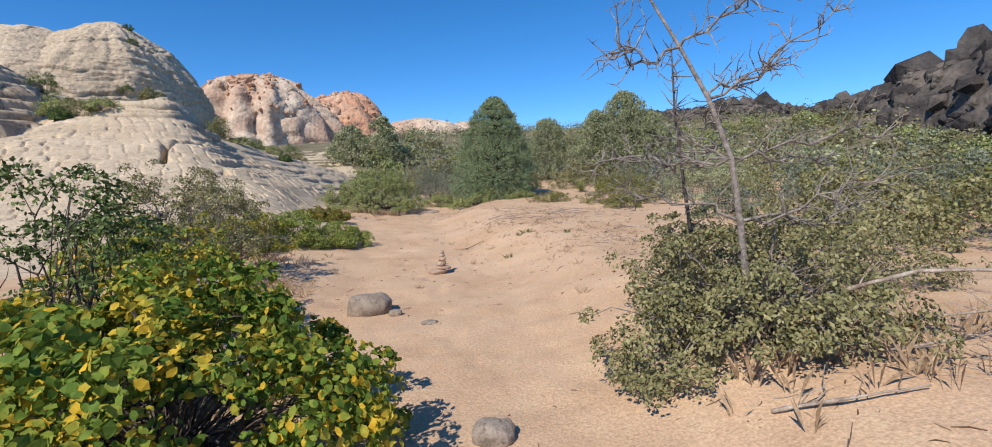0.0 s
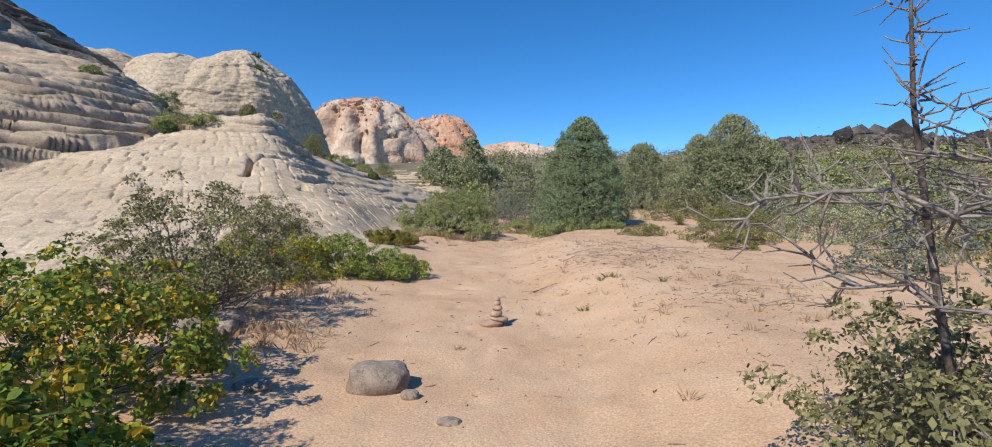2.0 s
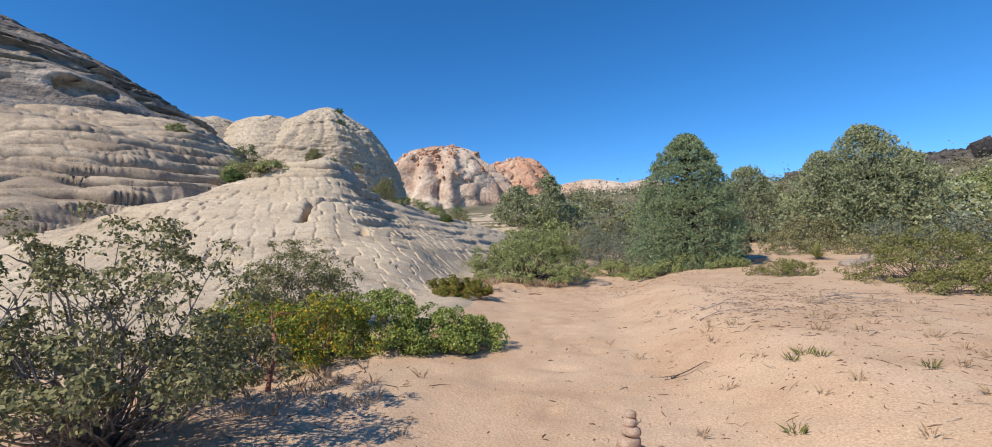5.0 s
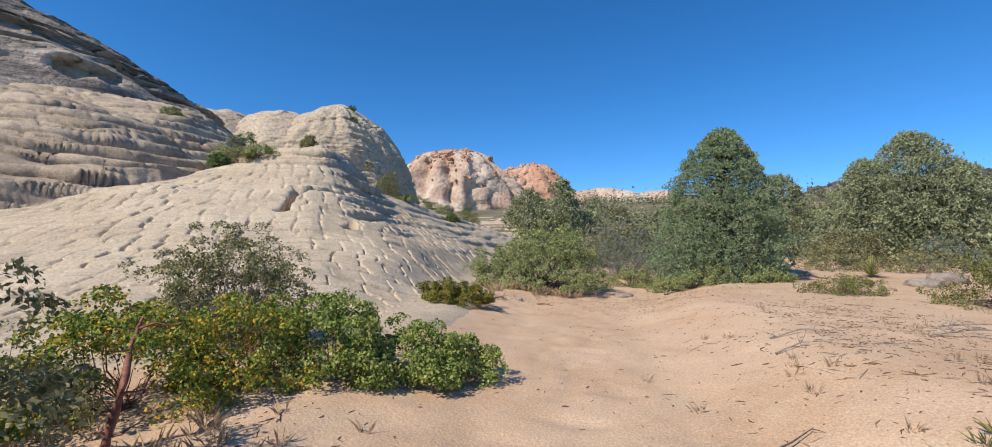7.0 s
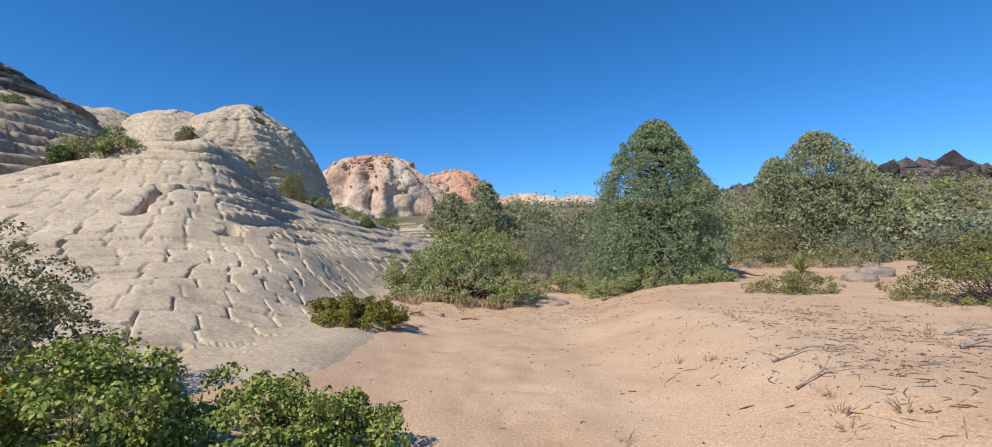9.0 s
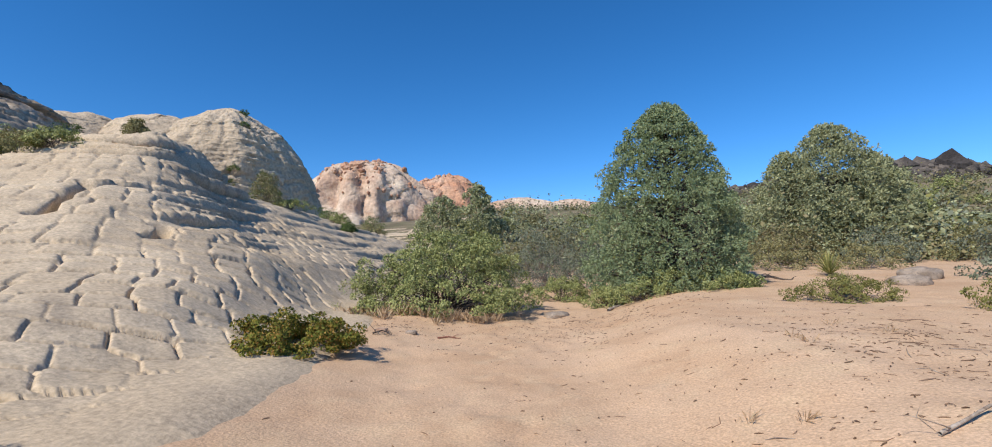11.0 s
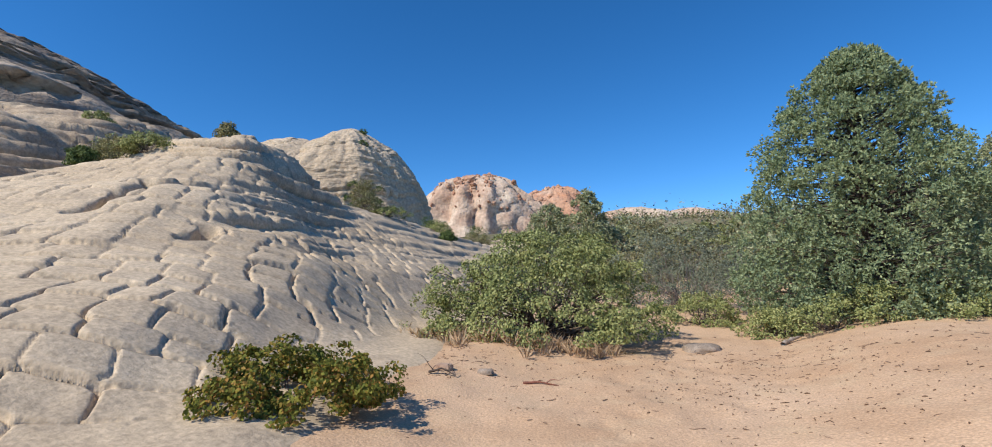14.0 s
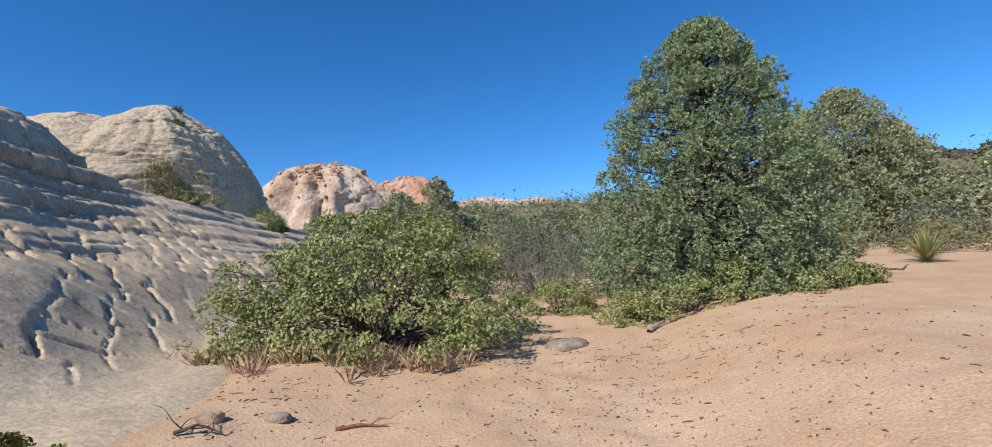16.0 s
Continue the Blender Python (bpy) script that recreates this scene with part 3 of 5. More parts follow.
def crag(name, at, radii, high, mat, label, category, seed, beds=1.2, bed_depth=0.6, flutes=0.0, power=2.2, rough=1.0, lean=(0, 0), rings=76, spokes=150, squash=1.0, steep=0.0, steep_az=0.0, blocks=0, block=1.0, block_mat=None, block_from=0.5):
    """A rounded rock hill with bedding ledges, vertical flutes and an uneven skyline; steep: how much the side towards steep_az is cut back."""
    top = thing(name, at, label, category)
    t, a = np.meshgrid(np.linspace(0, 1, rings), np.linspace(0, 2 * math.pi, spokes, endpoint=False), indexing="ij")
    z = high * np.sin(t * math.pi / 2) ** squash
    ca, sa = np.cos(a), np.sin(a)
    r = np.maximum(1 - (z / high) ** power, 0) ** (1 / power)
    r = r * (1 + 0.26 * rough * fractal(ca * 1.6 + seed, sa * 1.6 + t * 1.4, seed, 5))
    r = r * (1 - steep * np.clip(np.cos(a - radians(steep_az)), 0, 1) ** 2)
    fade = smooth01((1 - t) / 0.12)
    if flutes:
        wig = a * 4.5 + 1.6 * fractal(t * 3, a * 1.5, seed + 2, 3)
        r = r * (1 - flutes * (1 - np.abs(value_noise(wig, t * 1.2, seed + 3))) ** 3 * fade)
    rr = np.hypot(radii[0], radii[1]) / 1.4
    zw = z + 1.3 * beds * value_noise(z / beds * 0.45, z * 0.0, seed + 4) + 0.9 * beds * fractal(ca * 2.5, sa * 2.5, seed + 5, 4)
    for bd, amount in ((beds, 1.0), (beds * 0.37, 0.4)):
        ph = zw / bd
        fr = ph - np.floor(ph)
        r = r + amount * (bed_depth / rr) * (0.5 - smooth01((fr - 0.7) / 0.3)) * fade * np.maximum(0, 0.35 + 0.9 * value_noise(np.floor(ph) * 5.3, a * 2.5, seed + 7))
    r = r + 0.035 * rough * fractal(ca * 4 + seed, sa * 4 + t * 9, seed + 8, 4) * fade
    x = ca * radii[0] * r + lean[0] * z
    y = sa * radii[1] * r + lean[1] * z
    z = z + rough * 0.06 * high * fractal(x / (0.35 * rr), y / (0.35 * rr), seed + 9, 5) - 0.02 * high
    vv = np.stack([x, y, z], -1).reshape(-1, 3)
    i, j = np.meshgrid(np.arange(rings - 1), np.arange(spokes), indexing="ij")
    j2 = (j + 1) % spokes
    ff = np.stack([i * spokes + j, i * spokes + j2, (i + 1) * spokes + j2, (i + 1) * spokes + j], -1).reshape(-1, 4)
    part("rock_body", mesh_from("rock_body", vv, ff, mat, True), top)
    if blocks:
        rng = np.random.default_rng(seed + 900)
        ok = vv[(vv[:, 2] > block_from * high)]
        tagged(part("rubble", rubble(ok[rng.integers(0, len(ok), blocks)], block, block_mat or mat, rng), top), kind="stuff")
    return top


def polar(az, dist, frm=(-1.8, 9.0)):
    """The place that lies az degrees to the left of straight ahead, dist metres from a point on the trail."""
    return frm[0] - math.sin(radians(az)) * dist, frm[1] + math.cos(radians(az)) * dist


def above(el, dist, eye=1.55):
    return eye + math.tan(radians(el)) * dist


x, y = polar(39.2, 101)
summit = crag("rock_dome", (x, y, 0), (20, 18), above(16.9, 100), DOME, "pale layered sandstone dome with a sharp summit", "rock dome", 3, 1.1, 0.7, 0.04, 2.0, 0.6, steep=0.22, steep_az=-10, rings=130, spokes=260)
x, y = polar(45.5, 106)
crag("rock_dome", (x, y, 0), (19, 16), above(15.2, 106), DOME, "smooth rounded pale sandstone dome", "rock dome", 5, 2.2, 0.6, 0.0, 2.2, 0.6)
x, y = polar(52.0, 110)
crag("rock_dome", (x, y, 0), (18, 16), above(14.6, 110), DOME, "low rounded pale sandstone dome", "rock dome", 6, 2.2, 0.6, 0.0, 2.2, 0.6)
# the shoulder's shaded face is darkened by its material as well as stained
x, y = polar(70, 74)
shoulder = crag("rock_dome", (x, y, 0), (32, 30), 27.5, SHADED_STAINED, "high sandstone shoulder dark with painted-in shade and weathering stains", "rock dome", 9, 1.9, 2.4, 0.0, 1.8, 0.9, rings=150, spokes=260)
x, y = polar(26.2, 300)
crag("mesa", (x, y, 0), (54, 46), above(12.2, 300), PALEMESA, "banded mesa of pale and rust-red sandstone", "mesa", 12, 9, 2.2, 0.2, 2.3, 0.75, blocks=420, block=1.0, block_mat=RUBBLE, block_from=0.62)
x, y = polar(17.0, 350)
crag("mesa", (x, y, 0), (40, 40), above(10.9, 350), REDROCK, "rounded orange-red sandstone butte", "mesa", 14, 9, 2.0, 0.08, 2.2, 0.9, blocks=120, block=1.4, block_from=0.5)
x, y = polar(21.5, 340)
crag("mesa", (x, y, 0), (50, 40), above(9.7, 340), REDROCK, "low orange-red sandstone saddle", "mesa", 15, 9, 2.0, 0.12, 2.6, 1.0, blocks=120, block=1.6, block_from=0.5)
x, y = polar(8.5, 260)
crag("mesa", (x, y, 0), (42, 30), above(8.0, 260), PALEMESA, "far pale sandstone hump above the scrub", "mesa", 17, 7, 1.5, 0.12, 2.2, 0.7)
x, y = polar(2.5, 270)
crag("mesa", (x, y, 0), (42, 30), above(7.7, 270), PALEMESA, "far low pale sandstone hump", "mesa", 18, 7, 1.5, 0.12, 2.2, 0.7)

# black basalt ridges over the scrub on the far side
for i, (az, dist, el, rx, ry) in enumerate(((-49, 80, 10.4, 13, 14), (-55, 70, 11.5, 13, 16), (-43, 92, 8.8, 11, 12), (-37, 104, 6.9, 12, 12), (-27.5, 118, 7.4, 24, 12), (-21.5, 124, 7.3, 16, 12), (-16.0, 128, 7.3, 15, 12))):
    x, y = polar(az, dist, (0.0, 3.0))
    crag("basalt_ridge", (x, y, 0), (rx, ry), above(el, dist), BASALT, "dark weathered basalt ridge above scrub", "ridge", 50 + i, 1.1, 0.9, 0.1, 2.2 if az < -30 else 3.4, 1.1 if az < -30 else 0.8, blocks=520, block=0.6, block_from=0.3, rings=56, spokes=100)


# ---- plants ----
def clump_points(n_clumps, radii, rng, low=0.05, shell=0.55, lean=0.0):
    """Centres of leafy clumps, spread through the upper part of a mound."""
    d = unit(rng.normal(size=(n_clumps, 3)))
    d[:, 2] = np.abs(d[:, 2])
    r = rng.uniform(shell, 1.0, n_clumps) ** 0.6
    c = d * r[:, None] * np.array(radii)
    c[:, 2] = np.maximum(c[:, 2], low * radii[2])
    c[:, :2] *= 1 + 0.12 * rng.normal(size=(n_clumps, 1))
    return c


def leaf_cloud(clumps, per, size, rng, flat=0.8):
    n = len(clumps)
    k = rng.integers(0, n, n * per)
    d = unit(rng.normal(size=(n * per, 3)) + (0.7 * unit(clumps) + np.array([0, 0, 0.3]))[k])
    r = rng.uniform(0.2, 1.0, n * per) ** 0.5
    size = np.broadcast_to(size, (n,))[k]
    p = clumps[k] + d * (r * size)[:, None] * np.array([1, 1, flat])
    return p, d


def bush(name, x, y, radii, mat, label, category="shrub", n_clumps=60, per=60, clump=0.2, leaf=0.03, seed=1, bark=DARKBARK, twig=0.012, corners=4, group="", width=0.55, turn=0.0, low=0.05, lift=0.0, shell=0.5, z=None, limbs=None):
    rng = np.random.default_rng(seed)
    top = thing(name, (x, y, (gz(x, y) if z is None else z) - 0.03), label, category, group, turn)
    c = clump_points(n_clumps, radii, rng, low, shell)
    c[:, 2] += lift
    sizes = clump * rng.uniform(0.6, 1.3, n_clumps)
    p, d = leaf_cloud(c, per, sizes, rng)
    p[:, 2] = np.maximum(p[:, 2], 0.02)
    out = unit(d + unit(p + np.array([0, 0, radii[2] * 0.2])))
    tagged(part("foliage", leaf_mesh("foliage", p, out, leaf, mat, rng, width, 0.8, corners), top), kind="stuff")
    tips = c[rng.permutation(n_clumps)[: (limbs or max(5, n_clumps // 2))]]
    grow = branching(np.array([0, 0, 0.0]), tips, rng, twig, 0.35, 0.6)
    grow.sort(key=lambda g: -g[1][0])
    for g in grow[:6]:
        vv, ff = tubes([g], 5)
        part("branch", mesh_from("branch", vv, ff, bark, True), top)
    vv, ff = tubes(grow[6:], 4)
    tagged(part("twigwork", mesh_from("twigwork", vv, ff, bark), top), kind="stuff")
    return top


def conifer(name, x, y, high, wide, mat, label, category, seed, tufts=6000, blades=6, blade=0.09, shape=None, base=0.05, z=None, trunk=0.11, puff=0.11, gap=0.0, lean=(0.0, 0.0)):
    """A cone-shaped evergreen: trunk, whorled limbs and needle tufts gathered into boughs."""
    rng = np.random.default_rng(seed)
    top = thing(name, (x, y, (gz(x, y) if z is None else z) - 0.05), label, category)
    shape = shape or ([0, 0.1, 0.25, 0.5, 0.7, 0.85, 0.95, 1.0], [0.8, 0.97, 1.0, 0.88, 0.68, 0.46, 0.25, 0.08])
    n_b = max(40, tufts // 26)
    h = base + (1 - base) * rng.random(n_b) ** 1.35
    a = rng.uniform(0, 2 * math.pi, n_b)
    reach = np.interp(h, shape[0], shape[1]) * wide * (1 + 0.16 * np.sin(a * 3 + seed) + rng.normal(size=n_b) * 0.055)
    tip = np.stack([np.cos(a) * reach, np.sin(a) * reach, h * high + rng.uniform(-0.1, 0.15, n_b)], -1)
    root = np.stack([np.zeros(n_b), np.zeros(n_b), np.maximum(h - 0.06, 0.02) * high], -1)
    # tufts sit on the outer half of each bough
    k = rng.integers(0, n_b, tufts)
    u = (0.3 - gap + (0.72 + gap) * rng.random(tufts) ** 0.7)[:, None]
    p = root[k] + (tip[k] - root[k]) * u + rng.normal(size=(tufts, 3)) * puff * (0.6 + 0.9 * (1.1 - u)) * (0.55 + 0.9 * reach[k] / wide)[:, None]
    # most of them crowd into rounded sprays over the outside, with gaps between
    sprays = max(60, tufts // 30)
    hs = base + (1 - base) * rng.random(sprays) ** 1.25
    asp = rng.uniform(0, 2 * math.pi, sprays)
    rs = np.interp(hs, shape[0], shape[1]) * wide * (1 + 0.12 * np.sin(asp * 3 + seed) + 0.07 * rng.normal(size=sprays) - 0.25 * rng.random(sprays) ** 3)
    mids = np.stack([np.cos(asp) * rs, np.sin(asp) * rs, hs * high], -1)
    crowd = rng.random(tufts) < 0.65
    j = rng.integers(0, sprays, tufts)
    ball = unit(rng.normal(size=(tufts, 3)) + np.stack([np.cos(asp), np.sin(asp), np.full(sprays, 0.6)], -1)[j] * 0.6) * (rng.random(tufts) ** 0.4)[:, None]
    p = np.where(crowd[:, None], mids[j] + ball * (puff * 1.9 * (0.6 + 0.4 * rs / wide))[j][:, None], p)
    p[:, :2] += p[:, 2:3] * np.array(lean)
    p[:, 2] = np.maximum(p[:, 2], 0.03)
    way = unit(unit(p - root[k]) + np.array([0, 0, 0.35]) + 0.35 * rng.normal(size=(tufts, 3)))
    kk = np.repeat(np.arange(tufts), blades)
    dirs = unit(way[kk] + 0.75 * rng.normal(size=(len(kk), 3)))
    ln = blade * rng.uniform(0.7, 1.25, len(kk))[:, None]
    side = unit(np.cross(dirs, rng.normal(size=dirs.shape))) * ln * 0.19
    b = p[kk]
    vv = np.stack([b - side * 0.6, b + dirs * ln * 0.5 + side, b + dirs * ln, b + dirs * ln * 0.5 - side], 1).reshape(-1, 3)
    tagged(part("needles", mesh_from("needles", vv, np.arange(len(vv)).reshape(-1, 4), mat), top), kind="stuff")
    paths = [(np.stack([np.linspace(0, lean[0] * high, 9), np.linspace(0, lean[1] * high, 9), np.linspace(0, high * 0.95, 9)], -1), np.linspace(trunk, 0.015, 9))]
    vv, ff = tubes(paths, 8)
    part("trunk", mesh_from("trunk", vv, ff, DARKBARK, True), top)
    limbs = []
    for q in range(1, n_b, 2):
        o = np.array([lean[0], lean[1], 0])
        limbs.append((crooked(root[q] + o * root[q][2], root[q] + 0.85 * (tip[q] - root[q]) + o * tip[q][2], rng, 0.15, 5), np.linspace(trunk * 0.22, 0.004, 5)))
    for g in limbs[:8]:
        vv, ff = tubes([g], 5)
        part("limb", mesh_from("limb", vv, ff, DARKBARK, True), top)
    vv, ff = tubes(limbs[8:], 4)
    tagged(part("twigwork", mesh_from("twigwork", vv, ff, DARKBARK), top), kind="stuff")
    return top


def yucca(x, y, size, label, seed, n=110):
    rng = np.random.default_rng(seed)
    top = thing("yucca", (x, y, gz(x, y) - 0.02), label, "yucca")
    vs, fs = [], []
    for i in range(n):
        a, el = rng.uniform(0, 2 * math.pi), radians(rng.uniform(5, 88))
        d = np.array([math.cos(a) * math.cos(el), math.sin(a) * math.cos(el), math.sin(el)])
        s = np.array([-math.sin(a), math.cos(a), 0]) * 0.012
        ln = size * rng.uniform(0.75, 1.1)
        b = np.array([0, 0, 0.06])
        mid = b + d * ln * 0.5
        k = len(vs)
        vs += [b - s, b + s, mid + s, mid - s, b + d * ln + np.array([0, 0, -0.06 * ln])]
        fs.append((k, k + 1, k + 2, k + 3))
        fs.append((k + 3, k + 2, k + 4, k + 4))
    quads = [q for q in fs if q[2] != q[3]]
    tris = [q[:3] for q in fs if q[2] == q[3]]
    tagged(part("leaf_rosette", mesh_from("leaf_rosette", vs, [np.array(quads), np.array(tris)], MAT_GREEN["yucca"]), top), kind="stuff")
    return top


def stone_mesh(name, size, mat, seed, rough=0.16, flat=1.0, cuts=4):
    bm = bmesh.new()
    bmesh.ops.create_icosphere(bm, subdivisions=cuts, radius=1.0)
    o = Vector((seed * 3.1, seed * 1.7, seed))
    for vert in bm.verts:
        n = vert.co.normalized()
        k = 1 + rough * noise.fractal(n * 1.3 + o, 1.0, 2.0, 4) + rough * 0.25 * noise.noise(n * 6 + o)
        c = Vector((abs(n.x) ** 0.8 * math.copysign(1, n.x), abs(n.y) ** 0.8 * math.copysign(1, n.y), abs(n.z) ** 0.75 * math.copysign(1, n.z) * flat))
        vert.co = Vector((c.x * size[0] * k, c.y * size[1] * k, c.z * size[2] * k))
    for face in bm.faces:
        face.smooth = True
    me = bpy.data.meshes.new(name)
    bm.to_mesh(me)
    bm.free()
    me.materials.append(mat)
    return me


def boulder(name, x, y, size, label, seed, mat=STONE, sink=0.3, turn=0.0, category="rock", group="", z=None):
    ob = new(name, stone_mesh(name, size, mat, seed))
    ob.matrix_basis = pose(x, y, (gz(x, y) if z is None else z) + size[2] * (1 - 2 * sink), 0, 0, turn)
    return tagged(ob, label, category, group)
# ---- things along the trail ----
def rock_z(x, y):
    return float(slick(np.array([float(x)]), np.array([float(y)]))[0])


cairn = thing("cairn", (-1.08, 9.0, gz(-1.08, 9.0) - 0.02), "small cairn of stacked reddish stones on the sand", "cairn")
level = 0.0
for i, (sx, sy, sz, ox, oy, turn) in enumerate(((0.17, 0.13, 0.05, -0.05, -0.03, 20), (0.15, 0.11, 0.035, 0.05, 0.02, -15), (0.09, 0.08, 0.05, 0.02, 0.0, 40), (0.075, 0.065, 0.042, 0.035, 0.0, 5), (0.055, 0.05, 0.038, 0.03, 0.0, 60), (0.045, 0.04, 0.032, 0.035, 0.0, 10))):
    st = part("stone", stone_mesh("stone", (sx, sy, sz), CAIRNSTONE, 20 + i, 0.12, cuts=3), cairn)
    st.matrix_basis = pose(ox, oy, level + sz, 3 * (i % 3 - 1), 4 * (i % 2), turn)
    level += sz * 1.75

boulder("boulder", -1.72, 6.35, (0.28, 0.22, 0.17), "grey weathered boulder half buried in the sand", 3, sink=0.25, turn=20)
boulder("stone", -1.34, 6.18, (0.085, 0.06, 0.05), "small grey stone beside the boulder", 4, sink=0.25)
boulder("stone", -0.08, 3.02, (0.14, 0.11, 0.09), "smooth grey stone sunk in the sand", 5, sink=0.35)
boulder("stone", -2.75, 5.9, (0.17, 0.13, 0.05), "flat grey stone lying in the sand", 6, sink=0.35, turn=30)
boulder("stone", -0.85, 5.75, (0.10, 0.08, 0.03), "flat grey stone flush with the sand", 7, sink=0.42)
boulder("boulder", -3.95, 6.55, (0.27, 0.22, 0.19), "grey layered boulder under the shrubs", 8, sink=0.3, turn=-20)
boulder("boulder", -4.15, 7.3, (0.22, 0.18, 0.14), "rough tan boulder below the small tree", 9, sink=0.3, turn=50)
boulder("stone", -3.95, 7.05, (0.14, 0.11, 0.1), "broken grey stone beside the boulder", 10, sink=0.25)
boulder("rock", 4.75, 23.4, (0.42, 0.3, 0.16), "grey rock showing through the sand", 11, sink=0.35)
boulder("rock", 6.0, 25.2, (0.55, 0.4, 0.22), "low brown rock on the sandy rise", 12, sink=0.35, turn=40)
boulder("stone", -5.75, 19.2, (0.12, 0.09, 0.05), "flat reddish stone on the sand", 13, CAIRNSTONE, 0.3)
boulder("stone", -5.25, 19.35, (0.11, 0.07, 0.04), "thin grey stone on the sand", 14, STONE, 0.3)
boulder("stone", -2.9, 22.3, (0.28, 0.22, 0.09), "flat grey stone beside the shrub", 15, STONE, 0.35)

# shrubs on the near side
bush("yellowing_shrub", -1.95, 2.7, (1.3, 1.5, 1.15), MAT_GREEN["yellowing"], "large green shrub with many yellowing oval leaves", n_clumps=250, per=75, clump=0.17, leaf=0.055, seed=2, corners=6, width=0.62, twig=0.016, shell=0.45)
bush("yellowing_shrub", -3.75, 5.2, (1.2, 1.1, 1.15), MAT_GREEN["autumn"], "yellow-green leafy shrub beside grey boulders", n_clumps=150, per=80, clump=0.16, leaf=0.048, seed=3, corners=6, width=0.6)
bush("dark_shrub", -3.1, 3.5, (0.85, 0.8, 1.75), MAT_GREEN["dark"], "dark twiggy shrub with sparse small leaves", n_clumps=110, per=70, clump=0.15, leaf=0.04, seed=4, twig=0.02)
bush("small_tree", -4.95, 7.7, (1.35, 1.2, 2.0), MAT_GREEN["greyleaf"], "sparse grey-green small tree with thin dark stems", "tree", n_clumps=230, per=95, clump=0.16, leaf=0.042, seed=5, bark=BARK, twig=0.02, shell=0.3, low=0.3)
bush("grey_shrub", -6.9, 11.9, (1.25, 1.05, 1.7), MAT_GREEN["greyleaf"], "grey-green twiggy shrub with fine leaves", n_clumps=260, per=100, clump=0.15, leaf=0.038, seed=6, bark=BARK, shell=0.3)
bush("grey_shrub", -5.9, 9.2, (0.6, 0.6, 0.8), MAT_GREEN["greyleaf"], "open grey-green shrub with arching twigs", n_clumps=70, per=75, clump=0.14, leaf=0.036, seed=7, shell=0.3)
bush("manzanita", -5.7, 9.9, (0.9, 0.8, 1.0), MAT_GREEN["autumn"], "yellow-green manzanita with a bare red stem", n_clumps=120, per=85, clump=0.15, leaf=0.036, seed=8, bark=REDBARK, corners=6, group="manzanita hedge", low=0.1, limbs=20)
bush("manzanita", -5.2, 10.7, (0.75, 0.7, 1.0), MAT_GREEN["autumn"], "manzanita with orange and yellow autumn leaves", n_clumps=100, per=85, clump=0.15, leaf=0.036, seed=9, bark=REDBARK, corners=6, group="manzanita hedge", low=0.03, limbs=20)
bush("manzanita", -4.75, 11.35, (0.8, 0.7, 0.8), MAT_GREEN["manzanita"], "dense green manzanita shrub spreading over sand", n_clumps=120, per=90, clump=0.15, leaf=0.036, seed=10, low=0.02, limbs=20, bark=REDBARK, corners=6, group="manzanita hedge")
bush("manzanita", -4.15, 11.85, (0.78, 0.68, 0.6), MAT_GREEN["manzanita"], "dense green manzanita shrub spreading over sand", n_clumps=115, per=90, clump=0.14, leaf=0.036, seed=11, low=0.02, limbs=20, bark=REDBARK, corners=6, group="manzanita hedge")
bush("manzanita", -3.68, 12.2, (0.48, 0.45, 0.45), MAT_GREEN["manzanita"], "small green manzanita at the hedge's end", n_clumps=60, per=90, clump=0.12, leaf=0.034, low=0.02, limbs=12, seed=12, bark=REDBARK, corners=6, group="manzanita hedge")
bush("mat_shrub", -6.25, 17.25, (1.12, 0.9, 0.5), MAT_GREEN["mat"], "low mat of green and reddish leaves against rock", n_clumps=170, per=105, clump=0.12, leaf=0.038, low=0.02, limbs=20, seed=13, bark=REDBARK, corners=6, z=max(gz(-6.25, 17.25), rock_z(-6.25, 17.25)) - 0.05, shell=0.3)
bush("scrub_oak", -5.6, 22.45, (2.2, 1.7, 1.85), MAT_GREEN["oak"], "big dense grey-green scrub oak on the sand", n_clumps=380, per=125, clump=0.22, leaf=0.052, seed=14, bark=DARKBARK, twig=0.03, shell=0.55, limbs=90)
bush("scrub_oak", -3.0, 25.7, (0.85, 0.7, 0.75), MAT_GREEN["oak"], "small leafy scrub oak behind the big one", n_clumps=90, per=70, clump=0.16, leaf=0.045, seed=15)
bush("sagebrush", -3.4, 28.0, (2.3, 1.6, 2.3), MAT_GREEN["sage"], "tall blue-grey sagebrush thicket", n_clumps=240, per=70, clump=0.24, leaf=0.05, seed=16, bark=BARK)
bush("sagebrush", -7.6, 29.5, (2.0, 1.6, 1.8), MAT_GREEN["sage"], "blue-grey sagebrush beside the rock", n_clumps=190, per=70, clump=0.24, leaf=0.05, seed=17, bark=BARK)
conifer("pinyon_pine", 0.05, 25.1, 5.35, 1.95, MAT_GREEN["pinyon"], "dense cone-shaped blue-green pinyon pine", "pine tree", 18, tufts=27000, blades=6, blade=0.068, z=0.6, puff=0.10)
for i, (x, y, rx, rz) in enumerate(((-1.75, 23.9, 0.65, 0.5), (-0.9, 23.6, 0.75, 0.6), (-0.1, 23.5, 0.75, 0.65), (0.75, 23.5, 0.7, 0.55), (1.4, 23.6, 0.42, 0.32))):
    bush("low_shrub", x, y, (rx, rx * 0.85, rz), MAT_GREEN["oak"], "low green shrub skirting the pinyon pine", n_clumps=60, per=75, clump=0.14, leaf=0.036, seed=30 + i, group="skirt of the pinyon", corners=6)
